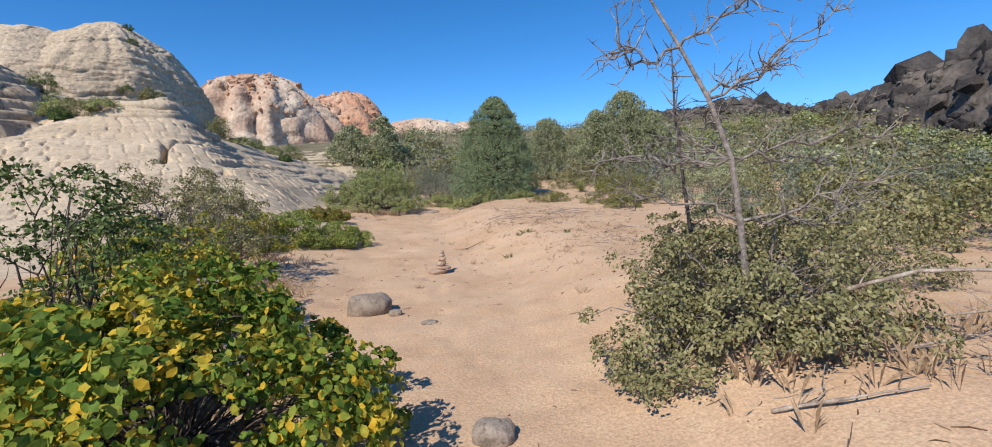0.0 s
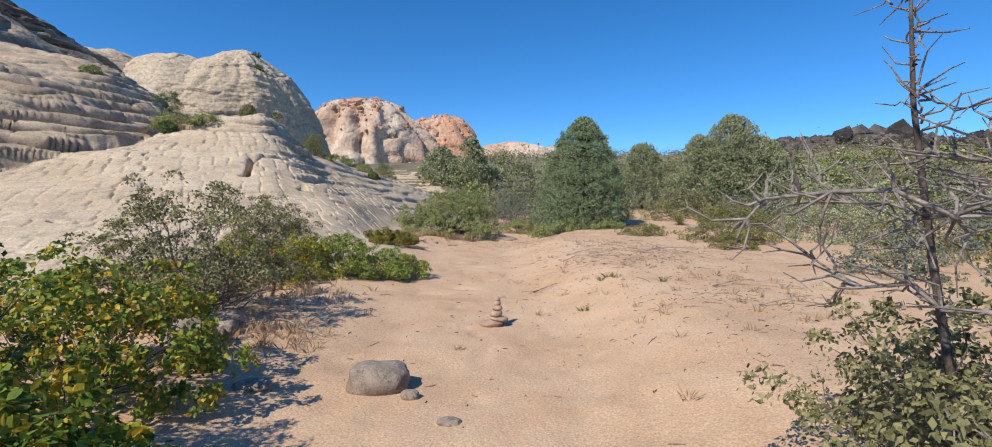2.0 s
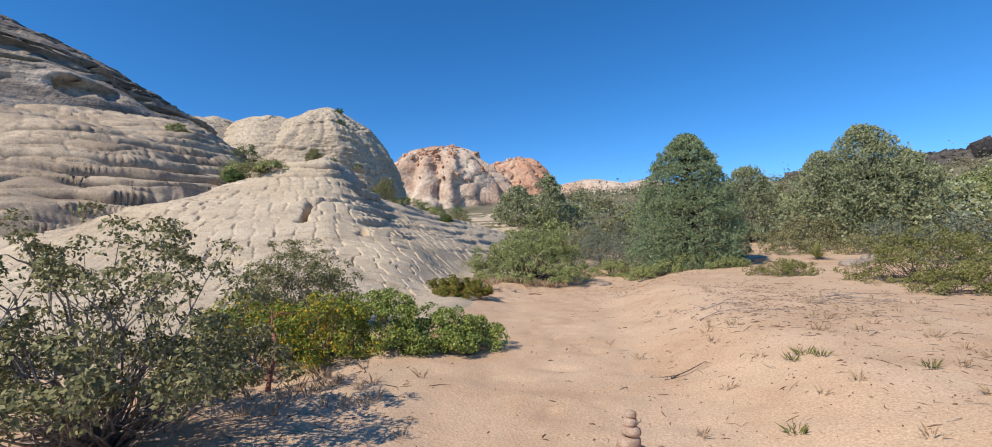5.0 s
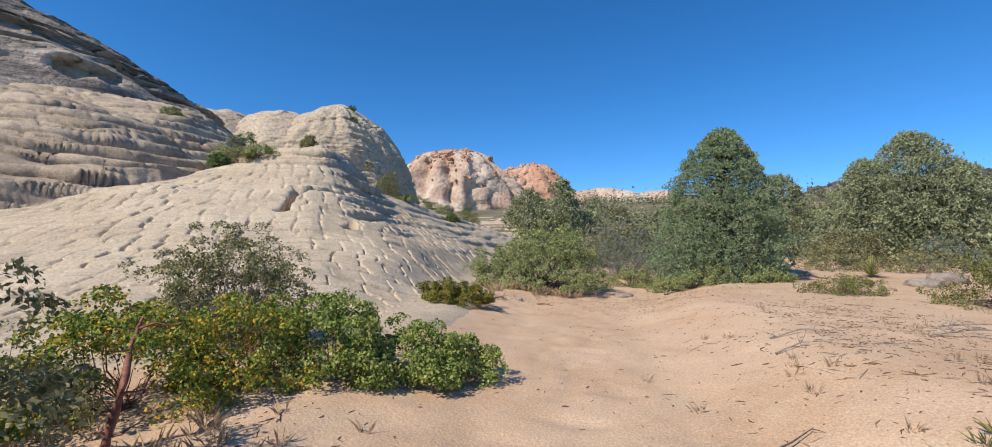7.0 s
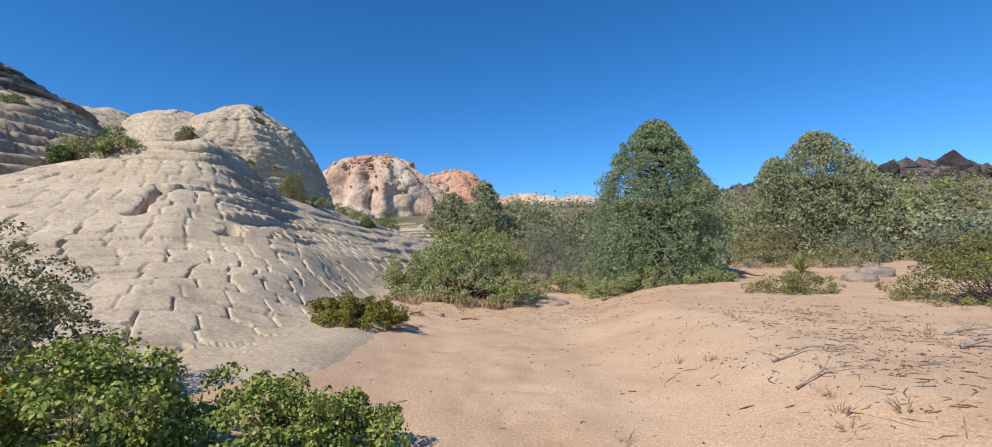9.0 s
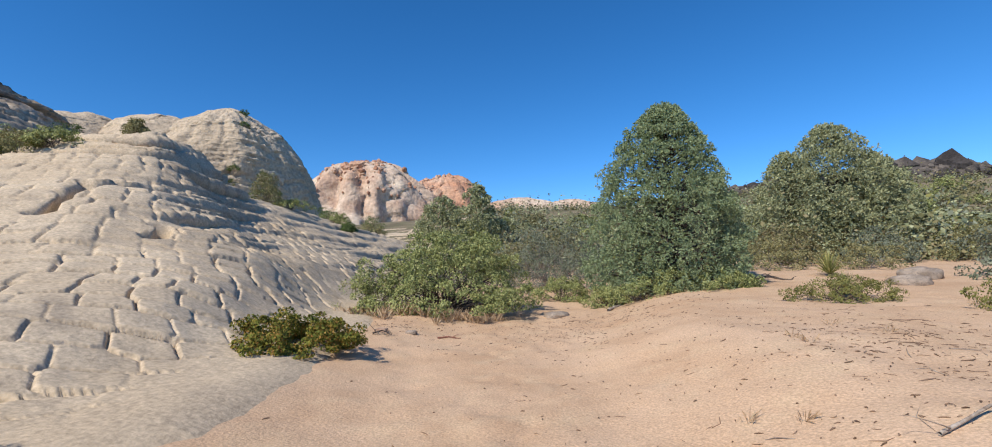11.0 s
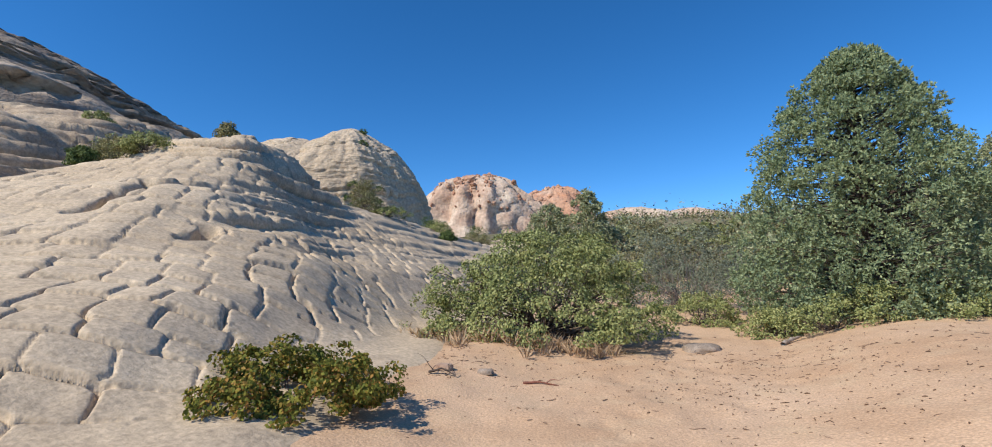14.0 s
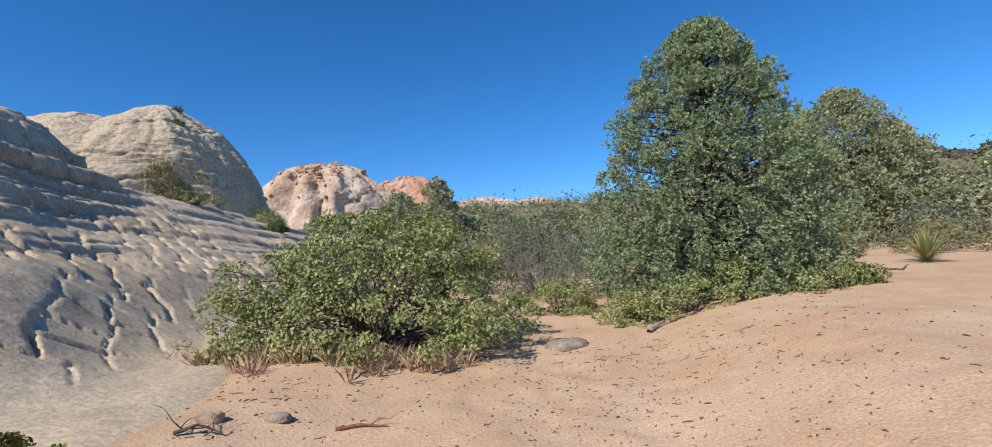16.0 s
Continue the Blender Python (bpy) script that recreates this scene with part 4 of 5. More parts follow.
yucca(-1.75, 24.3, 0.62, "pale green yucca clump at the pinyon's foot", 40)
yucca(4.6, 26.7, 0.75, "spiky yellow-green yucca on open sand", 41, 160)
yucca(2.6, 21.4, 0.5, "pale yucca rising behind a low shrub", 42)
bush("low_shrub", 2.35, 20.9, (0.95, 0.75, 0.45), MAT_GREEN["olive"], "low olive-green shrub on the sandy rise", n_clumps=80, per=70, clump=0.13, leaf=0.035, seed=43)
bush("olive_shrub", 4.75, 18.7, (1.45, 1.25, 1.3), MAT_GREEN["olive"], "rounded olive-green shrub on the sandy rise", n_clumps=190, per=75, clump=0.2, leaf=0.045, seed=44)
bush("olive_shrub", 4.2, 16.4, (0.6, 0.55, 0.5), MAT_GREEN["olive"], "small yellow-green shrub beside dead branches", n_clumps=60, per=60, clump=0.14, leaf=0.04, seed=45)
conifer("juniper", 7.9, 38.2, 5.3, 1.9, MAT_GREEN["juniper"], "grey-green juniper leaning on a taller one", "juniper", 56, tufts=6500, blades=5, blade=0.13, puff=0.22, gap=0.1)
conifer("juniper", 12.6, 39.8, 5.2, 2.1, MAT_GREEN["juniper"], "grey-green juniper beside a taller one", "juniper", 57, tufts=6500, blades=5, blade=0.13, puff=0.22, gap=0.1)
conifer("juniper", 10.2, 39.0, 6.7, 2.6, MAT_GREEN["juniper"], "broad grey-green juniper with several tops", "juniper", 46, tufts=13000, blades=5, blade=0.14, puff=0.26, shape=([0, 0.1, 0.3, 0.55, 0.8, 0.93, 1], [0.85, 1.0, 1.0, 0.9, 0.6, 0.35, 0.1]), gap=0.1)
conifer("juniper", 4.6, 43.0, 5.2, 2.0, MAT_GREEN["juniper"], "dark green juniper behind the pinyon", "juniper", 47, tufts=5500, blades=5, blade=0.14, puff=0.22)
conifer("juniper", -14.0, 62.0, 6.2, 2.1, MAT_GREEN["juniper"], "dark pointed juniper among far scrub", "juniper", 48, tufts=2500, blades=4, blade=0.3, puff=0.25)
conifer("juniper", -18.5, 64.0, 4.6, 2.6, MAT_GREEN["juniper"], "broad dark juniper among far scrub", "juniper", 49, tufts=2500, blades=4, blade=0.3, puff=0.3)
bush("dark_shrub", 8.4, 19.5, (2.1, 1.8, 1.8), MAT_GREEN["juniper"], "spreading dark juniper shrub with dead lower twigs", n_clumps=220, per=60, clump=0.26, leaf=0.06, seed=50, bark=BARK)

# snag with the leafy shrub round its foot
rng = np.random.default_rng(60)
snag = thing("dead_tree", (1.86, 3.5, gz(1.86, 3.5) - 0.03), "bare grey dead tree rising out of a shrub", "dead tree")
stem = np.array([(0.0, 0.0, 0.0), (-0.08, -0.02, 0.45), (-0.14, -0.03, 0.95), (-0.2, -0.02, 1.4), (-0.34, 0.02, 1.82), (-0.52, 0.08, 2.2), (-0.74, 0.15, 2.62), (-0.85, 0.2, 2.9)])
vv, ff = tubes([(stem, np.array([0.033, 0.027, 0.024, 0.021, 0.017, 0.013, 0.009, 0.005]))], 8)
part("trunk", mesh_from("trunk", vv, ff, BARK, True), snag)
limbs = []
for k, tip in ((6, (-1.15, -0.6, 2.45)), (5, (-1.1, -0.55, 2.02)), (3, (-1.1, 0.3, 1.35)), (4, (0.45, -0.1, 2.35)), (4, (0.15, 0.2, 2.05)), (3, (0.55, 0.2, 1.35)), (3, (0.75, -0.15, 1.5)), (5, (-0.2, -0.3, 2.5)), (6, (-0.45, 0.2, 2.85)), (2, (-0.8, 0.5, 1.2)), (2, (0.6, -0.3, 1.2)), (3, (-0.4, 0.5, 1.6)), (4, (-0.1, 0.5, 1.7)), (2, (0.9, 0.2, 1.05)), (3, (-0.75, 0.6, 1.5))):
    p = crooked(stem[k], np.array(tip), rng, 0.5, 9)
    limbs.append((p, np.linspace(0.012, 0.004, 9)))
    for q in range(2, 9):
        for _ in range(4):
            d = unit(unit(p[-1] - p[0]) + 0.9 * rng.normal(size=3) + np.array([0, 0, 0.25]))
            ln = rng.uniform(0.08, 0.34)
            tw = crooked(p[q], p[q] + d * ln, rng, 0.5, 4)
            limbs.append((tw, np.linspace(0.006, 0.002, 4)))
            e = tw[2] + unit(d + rng.normal(size=3)) * 0.07
            limbs.append((np.stack([tw[2], e]), np.array([0.003, 0.0015])))
for q in range(46):
    a = np.array([-0.2, 0.85, 1.2]) + (np.array([-0.28, 0.92, 2.4]) - np.array([-0.2, 0.85, 1.2])) * rng.random() ** 0.7
    e = a + unit(rng.normal(size=3) + np.array([0, 0, 0.4])) * rng.uniform(0.06, 0.24)
    limbs.append((crooked(a, e, rng, 0.5, 4), np.linspace(0.006, 0.002, 4)))
limbs.sort(key=lambda g: -g[1][0])
for g in limbs[:15]:
    vv, ff = tubes([g], 5)
    part("branch", mesh_from("branch", vv, ff, BARK, True), snag)
vv, ff = tubes(limbs[15:], 4)
tagged(part("twigwork", mesh_from("twigwork", vv, ff, BARK), snag), kind="stuff")
second = np.array([(0.0, 0.7, 0.0), (-0.14, 0.78, 0.6), (-0.2, 0.85, 1.2), (-0.26, 0.9, 1.85), (-0.28, 0.92, 2.45)])
vv, ff = tubes([(second, np.array([0.02, 0.018, 0.015, 0.011, 0.005]))], 6)
part("trunk", mesh_from("trunk", vv, ff, DARKBARK, True), snag)
bush("grey_shrub", 2.0, 3.7, (1.05, 0.95, 0.95), MAT_GREEN["greyleaf"], "grey-green small-leaved shrub round a dead tree", n_clumps=260, per=62, clump=0.12, leaf=0.036, seed=61, bark=BARK, twig=0.018, shell=0.3, low=0.15)
bush("grey_shrub", 2.05, 4.6, (0.85, 0.7, 1.05), MAT_GREEN["greyleaf"], "open grey-green shrub beside a dead stem", n_clumps=170, per=55, clump=0.12, leaf=0.036, seed=64, bark=BARK, shell=0.3)
bush("grey_shrub", 1.2, 3.5, (0.55, 0.5, 0.5), MAT_GREEN["greyleaf"], "low grey-green branches lying over the sand", n_clumps=80, per=50, clump=0.11, leaf=0.036, seed=62, bark=BARK, shell=0.3)
bush("grey_shrub", 3.6, 5.0, (0.95, 0.9, 0.85), MAT_GREEN["greyleaf"], "tangled grey-green shrub with dead twigs", n_clumps=120, per=48, clump=0.14, leaf=0.038, seed=63, bark=BARK, shell=0.3)


# shrubs rooted in pockets of the rock
for i, (x, y, r, h, key) in enumerate(((-18.7, 22.3, 0.85, 0.95, "greyleaf"), (-19.9, 22.9, 0.8, 0.9, "oak"), (-17.6, 22.5, 0.7, 0.6, "oak"), (-16.9, 24.5, 0.35, 0.5, "greyleaf"), (-18.1, 32.8, 0.6, 1.7, "greyleaf"), (-17.2, 33.6, 1.0, 0.5, "oak"), (-22.5, 46.0, 1.2, 1.3, "dark"), (-24.5, 50.0, 1.4, 1.2, "oak"), (-21.0, 51.0, 1.1, 1.6, "dark"), (-19.0, 47.0, 1.2, 0.9, "greyleaf"), (-22.0, 27.8, 1.0, 0.9, "oak"), (-27.0, 30.0, 0.9, 1.3, "dark"), (-18.6, 21.4, 0.4, 0.5, "dark"), (-29.5, 27.0, 0.7, 0.6, "oak"), (-20.5, 36.0, 1.0, 1.0, "dark"), (-17.5, 39.0, 0.8, 0.8, "oak"), (-15.5, 36.5, 0.5, 0.5, "dark"))):
    bush("rock_shrub", x, y, (r, r * 0.9, h), MAT_GREEN[key], "grey-green shrub rooted in a pocket of rock", n_clumps=70, per=55, clump=0.16 * h + 0.08, leaf=0.065, seed=100 + i, z=rock_z(x, y), group="shrubs on the rock")


# scrub over the flats and hills
def scrub_field(name, spots, mat, seed, label, category, leaf, per):
    rng = np.random.default_rng(seed)
    cs, ds, ls = [], [], []
    for x, y, r, h in spots:
        n = per
        d = unit(rng.normal(size=(n, 3)))
        d[:, 2] = np.abs(d[:, 2])
        wob = 1 + 0.25 * np.sin(3 * np.arctan2(d[:, 1], d[:, 0]) + x) + 0.2 * rng.normal(size=n)
        p = d * (rng.uniform(0.5, 1, n) ** 0.5 * wob)[:, None] * np.array([r, r, h])
        cs.append(p + np.array([x, y, gz(x, y)]))
        ds.append(d)
        ls.append(np.full(n, leaf * (0.6 + 0.4 * r)))
    return tagged(new(name, leaf_mesh(name, np.concatenate(cs), np.concatenate(ds), np.concatenate(ls), mat, rng, 0.75, 0.38)), label, category, kind="stuff")


def outside_rock(x, y):
    return float(rim_distance(np.array([float(x)]), np.array([float(y)]))[0]) < -1.0


# trees and shrubs clinging to the domes
def clinging(dome, count, lo, hi, seed, a0, a1):
    body = dome.children[0].data
    co = np.empty(len(body.vertices) * 3, dtype=np.float32)
    body.vertices.foreach_get("co", co)
    co = co.reshape(-1, 3)
    top = co[:, 2].max()
    ang = np.degrees(np.arctan2(co[:, 1], co[:, 0]))
    ok = co[(co[:, 2] > lo * top) & (co[:, 2] < hi * top) & (ang > a0) & (ang < a1)]
    rng = np.random.default_rng(seed)
    return [ok[i] + np.array(dome.location) for i in rng.integers(0, len(ok), count)]


for i, p in enumerate(clinging(shoulder, 4, 0.8, 0.95, 5, -70, 0)):
    conifer("juniper", p[0], p[1], 1.1 + 0.15 * i, 0.6, MAT_GREEN["dark"], "dark juniper clinging to a high rock shoulder", "juniper", 140 + i, tufts=420, blades=4, blade=0.25, puff=0.2, z=p[2] - 0.1, trunk=0.08)
for i, p in enumerate(clinging(summit, 6, 0.25, 0.95, 8, -80, -10)):
    bush("rock_shrub", p[0], p[1], (0.9, 0.9, 1.1), MAT_GREEN["dark"], "dark shrub growing on the sandstone dome", n_clumps=30, per=30, clump=0.35, leaf=0.16, seed=150 + i, z=p[2] - 0.1, group="shrubs on the rock", limbs=6)

# single shrubs over the sandy flat and beside the rock
kinds = []
for i, (key, label) in enumerate((("greyleaf", "rounded grey-green shrub on the sandy flat"), ("sage", "blue-grey sagebrush on the sandy flat"), ("scrub", "dry grey-green shrub on the sandy flat"), ("olive", "yellow-green shrub on the sandy flat"))):
    kinds.append(bush("desert_shrub", 12.0 + 2 * i, 14.0 + 2 * i, (1.2, 1.1, 1.2), MAT_GREEN[key], label, n_clumps=80, per=46, clump=0.24, leaf=0.07, limbs=14, seed=120 + i, bark=BARK, group="shrubs of the flat"))
rng = np.random.default_rng(71)
spots = [(5.6, 7.6), (6.8, 9.6), (5.8, 12.2), (7.6, 7.2), (8.4, 11.0), (7.2, 14.2), (9.6, 13.6), (9.4, 9.0), (11.2, 11.4), (10.6, 16.6), (13.0, 12.4), (12.4, 18.6), (11.0, 22.0), (14.5, 20.5), (8.0, 24.5), (10.5, 27.0), (7.0, 29.5), (13.5, 26.5), (16.0, 24.0), (8.8, 32.5), (12.0, 32.0), (15.5, 30.5), (1.8, 30.5), (-0.2, 32.0), (2.0, 36.0), (-1.8, 34.5), (-4.2, 33.0), (-6.4, 33.5), (-8.2, 36.0), (-5.6, 37.5), (-2.6, 38.5), (0.6, 40.0), (-7.6, 40.5), (-10.0, 42.5), (7.4, 36.5), (14.8, 37.0), (17.5, 33.5), (5.6, 33.2), (17.0, 16.5), (15.0, 15.2), (4.2, 30.2)]
for i, (x, y) in enumerate(spots):
    src = kinds[int(rng.choice(4, p=[0.4, 0.25, 0.22, 0.13]))]
    k = rng.uniform(0.75, 1.35) * (1.15 if y > 28 else 1.0)
    copy_thing(src, pose(x, y, gz(x, y) - 0.03, 0, 0, rng.uniform(0, 360)) @ Matrix.Diagonal((k, k, k * rng.uniform(0.75, 1.15), 1)))

small = []
for i, (key, label) in enumerate((("oak", "grey-green shrub on the scrubby hillside"), ("juniper", "dark juniper bush on the scrubby hillside"), ("scrub", "dry grey shrub on the scrubby hillside"))):
    small.append(bush("hill_shrub", 22.0 + 4 * i, 44.0 + 3 * i, (1.5, 1.4, 1.5), MAT_GREEN[key], label, n_clumps=45, per=34, clump=0.42, leaf=0.17, limbs=7, seed=130 + i, bark=BARK, group="shrubs of the hillside", shell=0.6))
rng = np.random.default_rng(72)
count = 0
while count < 130:
    az, r = rng.uniform(-60, 30), 36 + 55 * rng.random()
    x, y = -math.sin(radians(az)) * r, 5 + math.cos(radians(az)) * r
    if not outside_rock(x, y) or (y < 42 and x < 6):
        continue
    k = rng.uniform(0.7, 1.5)
    copy_thing(small[int(rng.choice(3, p=[0.4, 0.3, 0.3]))], pose(x, y, gz(x, y) - 0.05, 0, 0, rng.uniform(0, 360)) @ Matrix.Diagonal((k, k, k * rng.uniform(0.7, 1.2), 1)))
    count += 1

rng = np.random.default_rng(70)
near = {"scrub": [], "sage": [], "juniper": [], "olive": []}
far = {"scrub": [], "sage": [], "juniper": [], "olive": []}
while sum(len(q) for q in far.values()) < 1900:
    az, r = rng.uniform(-62, 34), 30 + 160 * rng.random() ** 1.2
    x, y = -math.sin(radians(az)) * r, 5 + math.cos(radians(az)) * r
    if not outside_rock(x, y) or (y < 38 and x < 6) or abs(x - 3.2 - (y - 26) * 0.08) < 1.3 and y < 46:
        continue
    big = rng.random() < 0.2
    h = rng.uniform(1.6, 3.2) if big else rng.uniform(0.7, 1.7)
    key = rng.choice(["scrub", "sage", "juniper", "olive"], p=[0.5, 0.2, 0.22, 0.08])
    (near if r < 62 else far)[key].append((x, y, h * rng.uniform(0.7, 1.2), h))
for i, (key, label) in enumerate((("scrub", "grey-green scrub covering the flats and hills"), ("sage", "blue-grey sagebrush over the flats and hills"), ("juniper", "dark juniper scrub over the flats and hills"), ("olive", "yellow-green scrub over the flats and hills"))):
    scrub_field("scrub", near[key], MAT_GREEN[key], 80 + i, label, "scrub", 0.14, 110)
    scrub_field("scrub", far[key], MAT_GREEN[key], 90 + i, label, "scrub", 0.22, 60)


# ---- litter, dry grass and dead wood ----
def lay(pts):
    """Points given in plan with a height over the sand."""
    return np.array([(x, y, gz(x, y) + h) for x, y, h in pts])


def dead_branch(name, pts, thick, label, seed, twigs=6, mat=DEADWOOD, reach=0.35):
    rng = np.random.default_rng(seed)
    p = lay(pts)
    o = p[0].copy()
    ts = np.linspace(0, len(p) - 1, 4 * len(p))
    q = np.stack([np.interp(ts, np.arange(len(p)), p[:, c]) for c in range(3)], -1) - o
    q += np.cumsum(rng.normal(size=q.shape), axis=0) * thick * 0.15
    top = thing(name, tuple(o), label, "dead branch")
    vv, ff = tubes([(q, np.linspace(thick, thick * 0.35, len(q)) * (1 + 0.15 * rng.normal(size=len(q))))], 7)
    part("stem", mesh_from("stem", vv, ff, mat, True), top)
    for _ in range(twigs):
        k = rng.integers(1, len(q))
        d = unit(np.array([rng.normal(), rng.normal(), abs(rng.normal()) * 0.5]))
        tw = crooked(q[k], q[k] + d * reach * rng.uniform(0.4, 1.0), rng, 0.4, 5)
        vv, ff = tubes([(tw, np.linspace(thick * 0.4, thick * 0.1, 5))], 4)
        part("twig", mesh_from("twig", vv, ff, mat), top)
    return top


dead_branch("dead_branch", [(2.2, 3.3, 0.35), (2.6, 3.0, 0.55), (3.1, 2.75, 0.56), (3.9, 2.6, 0.5)], 0.016, "long bare grey branch arching over the sand", 1, 3)
dead_branch("dead_branch", [(1.55, 2.75, 0.02), (1.9, 2.6, 0.05), (2.3, 2.55, 0.03)], 0.013, "broken twig lying in the sand", 2, 5)
dead_branch("dead_branch", [(1.15, 2.35, 0.02), (1.38, 2.22, 0.07), (1.75, 2.2, 0.03)], 0.02, "dark weathered branch lying in the sand", 3, 6, DARKBARK)
dead_branch("dead_branch", [(2.35, 3.0, 0.05), (2.7, 2.75, 0.2), (3.1, 2.7, 0.28)], 0.012, "grey dead twigs beside the shrub", 4, 14)
dead_branch("dead_branch", [(2.9, 3.5, 0.05), (3.3, 3.2, 0.2), (3.8, 3.2, 0.25)], 0.012, "grey dead twigs beside the shrub", 5, 14)
dead_branch("driftwood", [(-1.75, 22.7, 0.04), (-1.6, 22.9, 0.06), (-1.42, 23.15, 0.05)], 0.04, "short pale weathered log on the sand", 6, 0)
dead_branch("dead_branch", [(-4.75, 19.3, 0.01), (-4.55, 19.38, 0.03), (-4.35, 19.45, 0.02)], 0.018, "short reddish stick on the sand", 7, 1, REDBARK)
dead_branch("dead_branch", [(-0.3, 13.4, 0.02), (0.0, 13.6, 0.05), (0.35, 13.6, 0.03)], 0.011, "twisted dead branch half sunk in sand", 8, 5)
dead_branch("dead_branch", [(-0.25, 14.1, 0.02), (0.15, 14.3, 0.05), (0.6, 14.3, 0.03)], 0.012, "pale twisted dead root on the sand", 9, 6)
dead_branch("dead_branch", [(1.5, 14.5, 0.03), (2.1, 14.7, 0.12), (2.8, 14.6, 0.05)], 0.014, "bleached grey branch beside a shrub", 10, 12)
dead_branch("dead_branch", [(1.8, 15.2, 0.03), (2.4, 15.4, 0.1), (3.0, 15.7, 0.05)], 0.012, "bleached grey branch beside a shrub", 11, 12)
dead_branch("dead_branch", [(2.2, 10.2, 0.02), (2.7, 10.5, 0.1), (3.4, 10.3, 0.04)], 0.012, "bleached grey branch on the sand", 12, 9)
dead_branch("dead_branch", [(2.5, 9.0, 0.02), (2.9, 9.2, 0.08), (3.4, 9.1, 0.03)], 0.011, "bleached grey branch on the sand", 13, 9)
dead_branch("dead_branch", [(-3.9, 7.3, 0.05), (-3.5, 7.5, 0.12), (-3.0, 7.5, 0.03)], 0.014, "grey dead twigs under the small tree", 14, 14)
dead_branch("dead_branch", [(-4.9, 9.3, 0.02), (-4.85, 9.35, 0.45), (-5.1, 9.55, 0.65), (-5.3, 9.75, 0.8)], 0.03, "twisted bare red manzanita stem", 15, 5, REDBARK)
dead_branch("dead_branch", [(-5.75, 18.85, 0.02), (-5.6, 18.9, 0.08), (-5.45, 18.95, 0.03)], 0.015, "dark broken twigs beside flat stones", 16, 7, DARKBARK)
dead_branch("dead_branch", [(1.9, 24.9, 0.08), (2.4, 25.0, 0.15), (2.9, 24.8, 0.08)], 0.05, "dark weathered log beside the pinyon", 17, 6, DARKBARK)
dead_branch("dead_branch", [(-0.75, 11.2, 0.01), (-0.55, 11.3, 0.04), (-0.35, 11.55, 0.02)], 0.01, "thin dark twig on the sand", 18, 3, DARKBARK)


def litter(name, areas, mat, seed, label, category, size, thick):
    """Short bits of twig and bark lying about; areas: (x, y, spread x, spread y, count)."""
    rng = np.random.default_rng(seed)
    xy = np.concatenate([np.stack([rng.normal(x, sx, n), rng.normal(y, sy, n)], -1) for x, y, sx, sy, n in areas])
    a = rng.uniform(0, 2 * math.pi, len(xy))
    ln = size * rng.gamma(2.0, 0.5, len(xy))
    d = np.stack([np.cos(a), np.sin(a)], -1) * ln[:, None] * 0.5
    paths = []
    z0 = ground(xy[:, 0] - d[:, 0], xy[:, 1] - d[:, 1])
    z1 = ground(xy[:, 0], xy[:, 1])
    z2 = ground(xy[:, 0] + d[:, 0], xy[:, 1] + d[:, 1])
    r = thick * rng.uniform(0.5, 1.5, len(xy))
    bend = rng.normal(size=xy.shape) * ln[:, None] * 0.12
    for i in range(len(xy)):
        paths.append(([(*(xy[i] - d[i]), z0[i] + r[i] * 0.6), (*(xy[i] + bend[i]), z1[i] + r[i] * 1.2), (*(xy[i] + d[i]), z2[i] + r[i] * 0.7)], (r[i] * 0.6, r[i], r[i] * 0.5)))
    vv, ff = tubes(paths, 4)
    return tagged(new(name, mesh_from(name, vv, ff, mat)), label, category, kind="stuff")


litter("twig_litter", ((0.9, 15.6, 0.6, 1.1, 260), (1.6, 18.0, 0.8, 1.2, 120), (1.2, 13.0, 1.1, 2.4, 420), (0.3, 13.2, 0.5, 0.9, 120), (2.4, 9.2, 1.1, 1.8, 200), (-2.3, 21.6, 0.9, 0.8, 150), (-5.8, 20.0, 0.8, 0.6, 110), (-1.6, 14.5, 1.6, 2.8, 90), (-2.0, 8.0, 1.3, 2.2, 60), (1.8, 2.8, 0.8, 0.6, 70), (-3.6, 8.6, 0.5, 0.7, 120), (-4.6, 9.6, 0.5, 0.6, 120)), DEBRIS, 201, "dark bits of twig and bark on sand", "litter", 0.06, 0.0038)
litter("bark_crumbs", ((0.9, 15.8, 0.8, 1.3, 260), (1.4, 12.8, 1.4, 2.8, 500), (-2.2, 20.8, 1.5, 1.0, 520), (-2.2, 19.3, 1.3, 1.0, 420), (-1.4, 14.0, 1.8, 3.2, 300), (2.4, 8.5, 1.3, 2.0, 220), (-5.6, 20.0, 0.9, 0.8, 200), (-2.0, 6.5, 1.2, 2.0, 90)), DEBRIS, 202, "small dark crumbs of bark on sand", "litter", 0.022, 0.005)
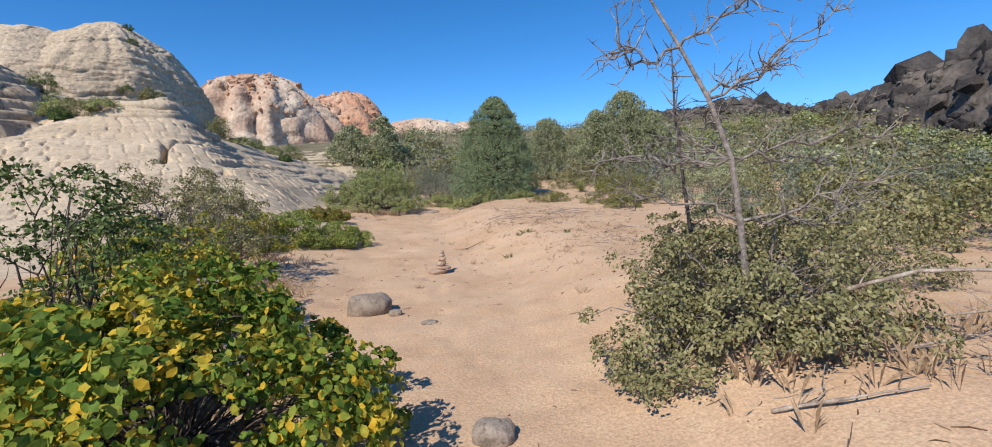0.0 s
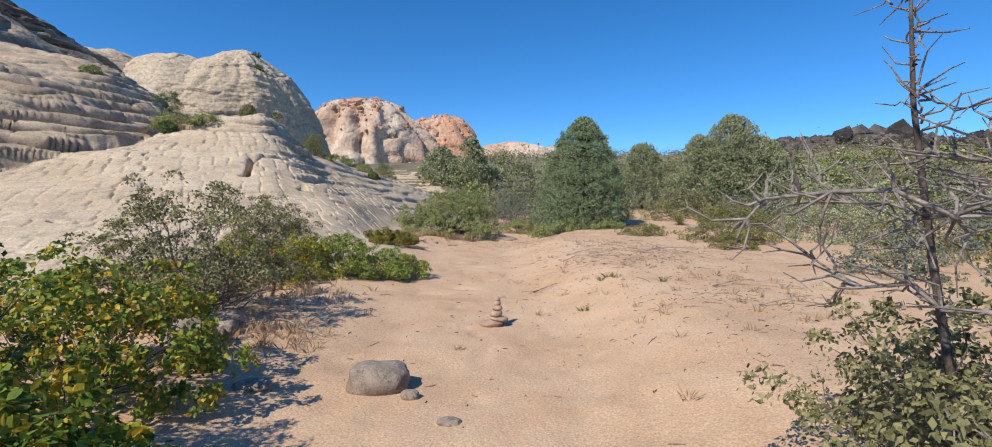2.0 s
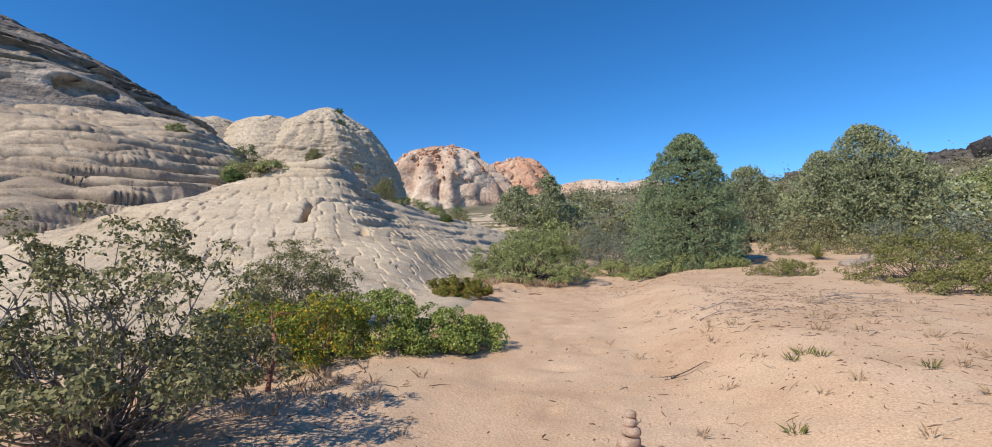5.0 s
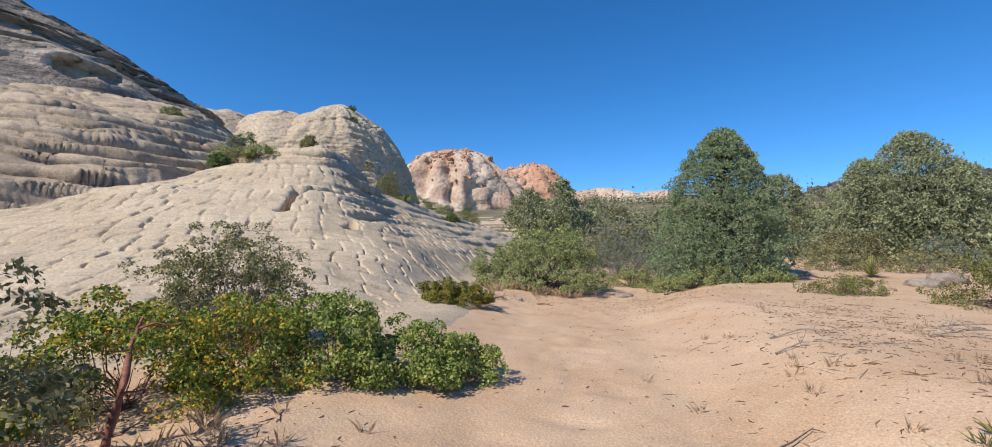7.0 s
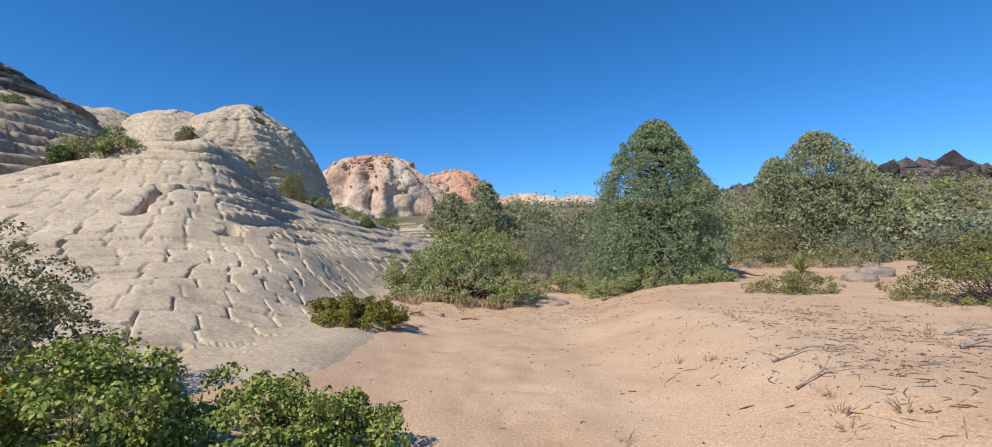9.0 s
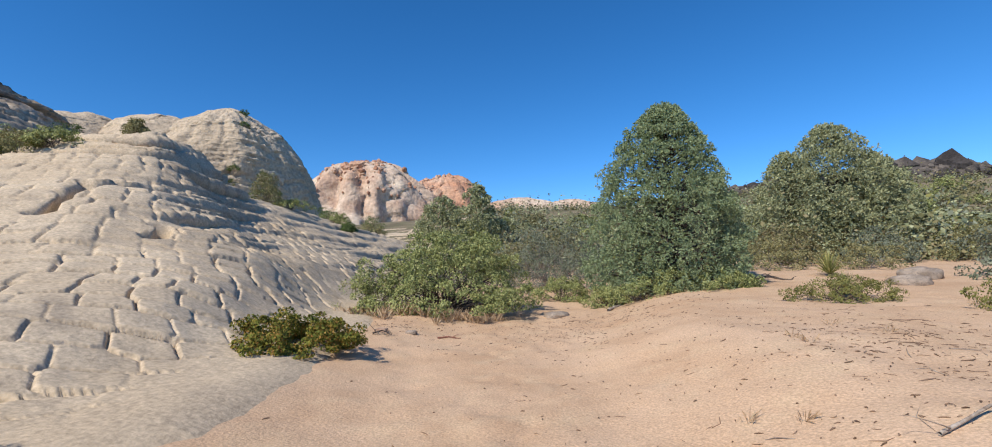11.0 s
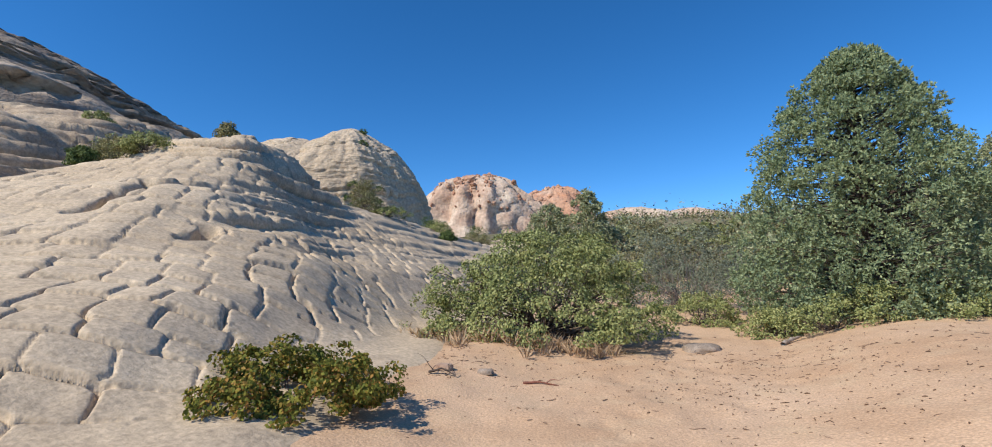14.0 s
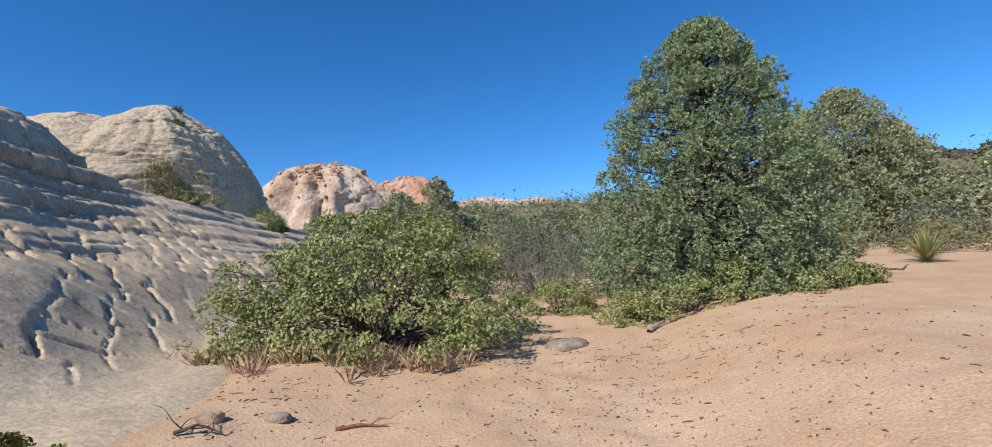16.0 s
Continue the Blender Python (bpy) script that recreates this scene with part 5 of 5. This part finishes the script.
litter("pale_twigs", ((1.6, 12.4, 1.3, 2.2, 90), (2.4, 14.6, 0.8, 0.7, 110), (2.6, 3.0, 0.7, 0.5, 90), (2.6, 9.8, 0.6, 0.6, 60), (-3.7, 7.6, 0.5, 0.5, 100)), DEADWOOD, 203, "bleached thin twigs scattered over the sand", "litter", 0.2, 0.004)


def grass(name, tufts, seed, label, mat=STRAW, blades=26, high=0.28, lean=0.5):
    rng = np.random.default_rng(seed)
    vs = []
    for x, y in tufts:
        z = gz(x, y) - 0.01
        for _ in range(blades):
            a, u = rng.uniform(0, 2 * math.pi), abs(rng.normal()) * lean
            ln = high * rng.uniform(0.4, 1.15)
            b = np.array([x, y, z]) + np.array([math.cos(a), math.sin(a), 0]) * rng.uniform(0, 0.06)
            d = unit(np.array([math.cos(a) * u, math.sin(a) * u, 1.0]))
            s = np.array([-math.sin(a), math.cos(a), 0]) * 0.0011
            m = b + d * ln * 0.55
            e = b + d * ln + np.array([math.cos(a), math.sin(a), -0.25]) * ln * 0.2
            vs += [b - s, b + s, m + s, e, m - s]
    n = len(vs) // 5
    return tagged(new(name, mesh_from(name, np.array(vs), np.arange(n * 5).reshape(n, 5), mat)), label, "dry grass", kind="stuff")


rng = np.random.default_rng(210)
spread = lambda x, y, sx, sy, n: [(rng.normal(x, sx), rng.normal(y, sy)) for _ in range(n)]
grass("dry_grass", spread(2.2, 3.0, 0.45, 0.25, 30) + spread(3.0, 3.3, 0.5, 0.3, 30), 211, "dry straw-coloured grass below the shrub", blades=5, high=0.24, lean=0.35)
grass("dry_grass", spread(-6.6, 21.2, 0.9, 0.3, 110) + spread(-5.0, 21.15, 0.5, 0.15, 30), 212, "pinkish dry grass along the oak's foot", blades=14, high=0.26)
grass("dry_grass", spread(1.8, 12.5, 1.4, 2.6, 60) + spread(3.4, 9.5, 0.8, 1.5, 30), 213, "thin dry grass tufts on the sand", blades=14, high=0.12, lean=0.8)
grass("dry_grass", spread(-3.7, 7.0, 0.4, 0.35, 60) + spread(-4.4, 9.3, 0.5, 0.4, 40), 214, "grey dry grass among stones and twigs", blades=10, high=0.16)
grass("green_tufts", [(0.62, 11.2), (0.75, 11.05), (0.5, 11.1), (1.5, 10.6), (0.2, 9.6)], 215, "small green grass tufts on the sand", MAT_GREEN["olive"], 30, 0.12, 0.9)
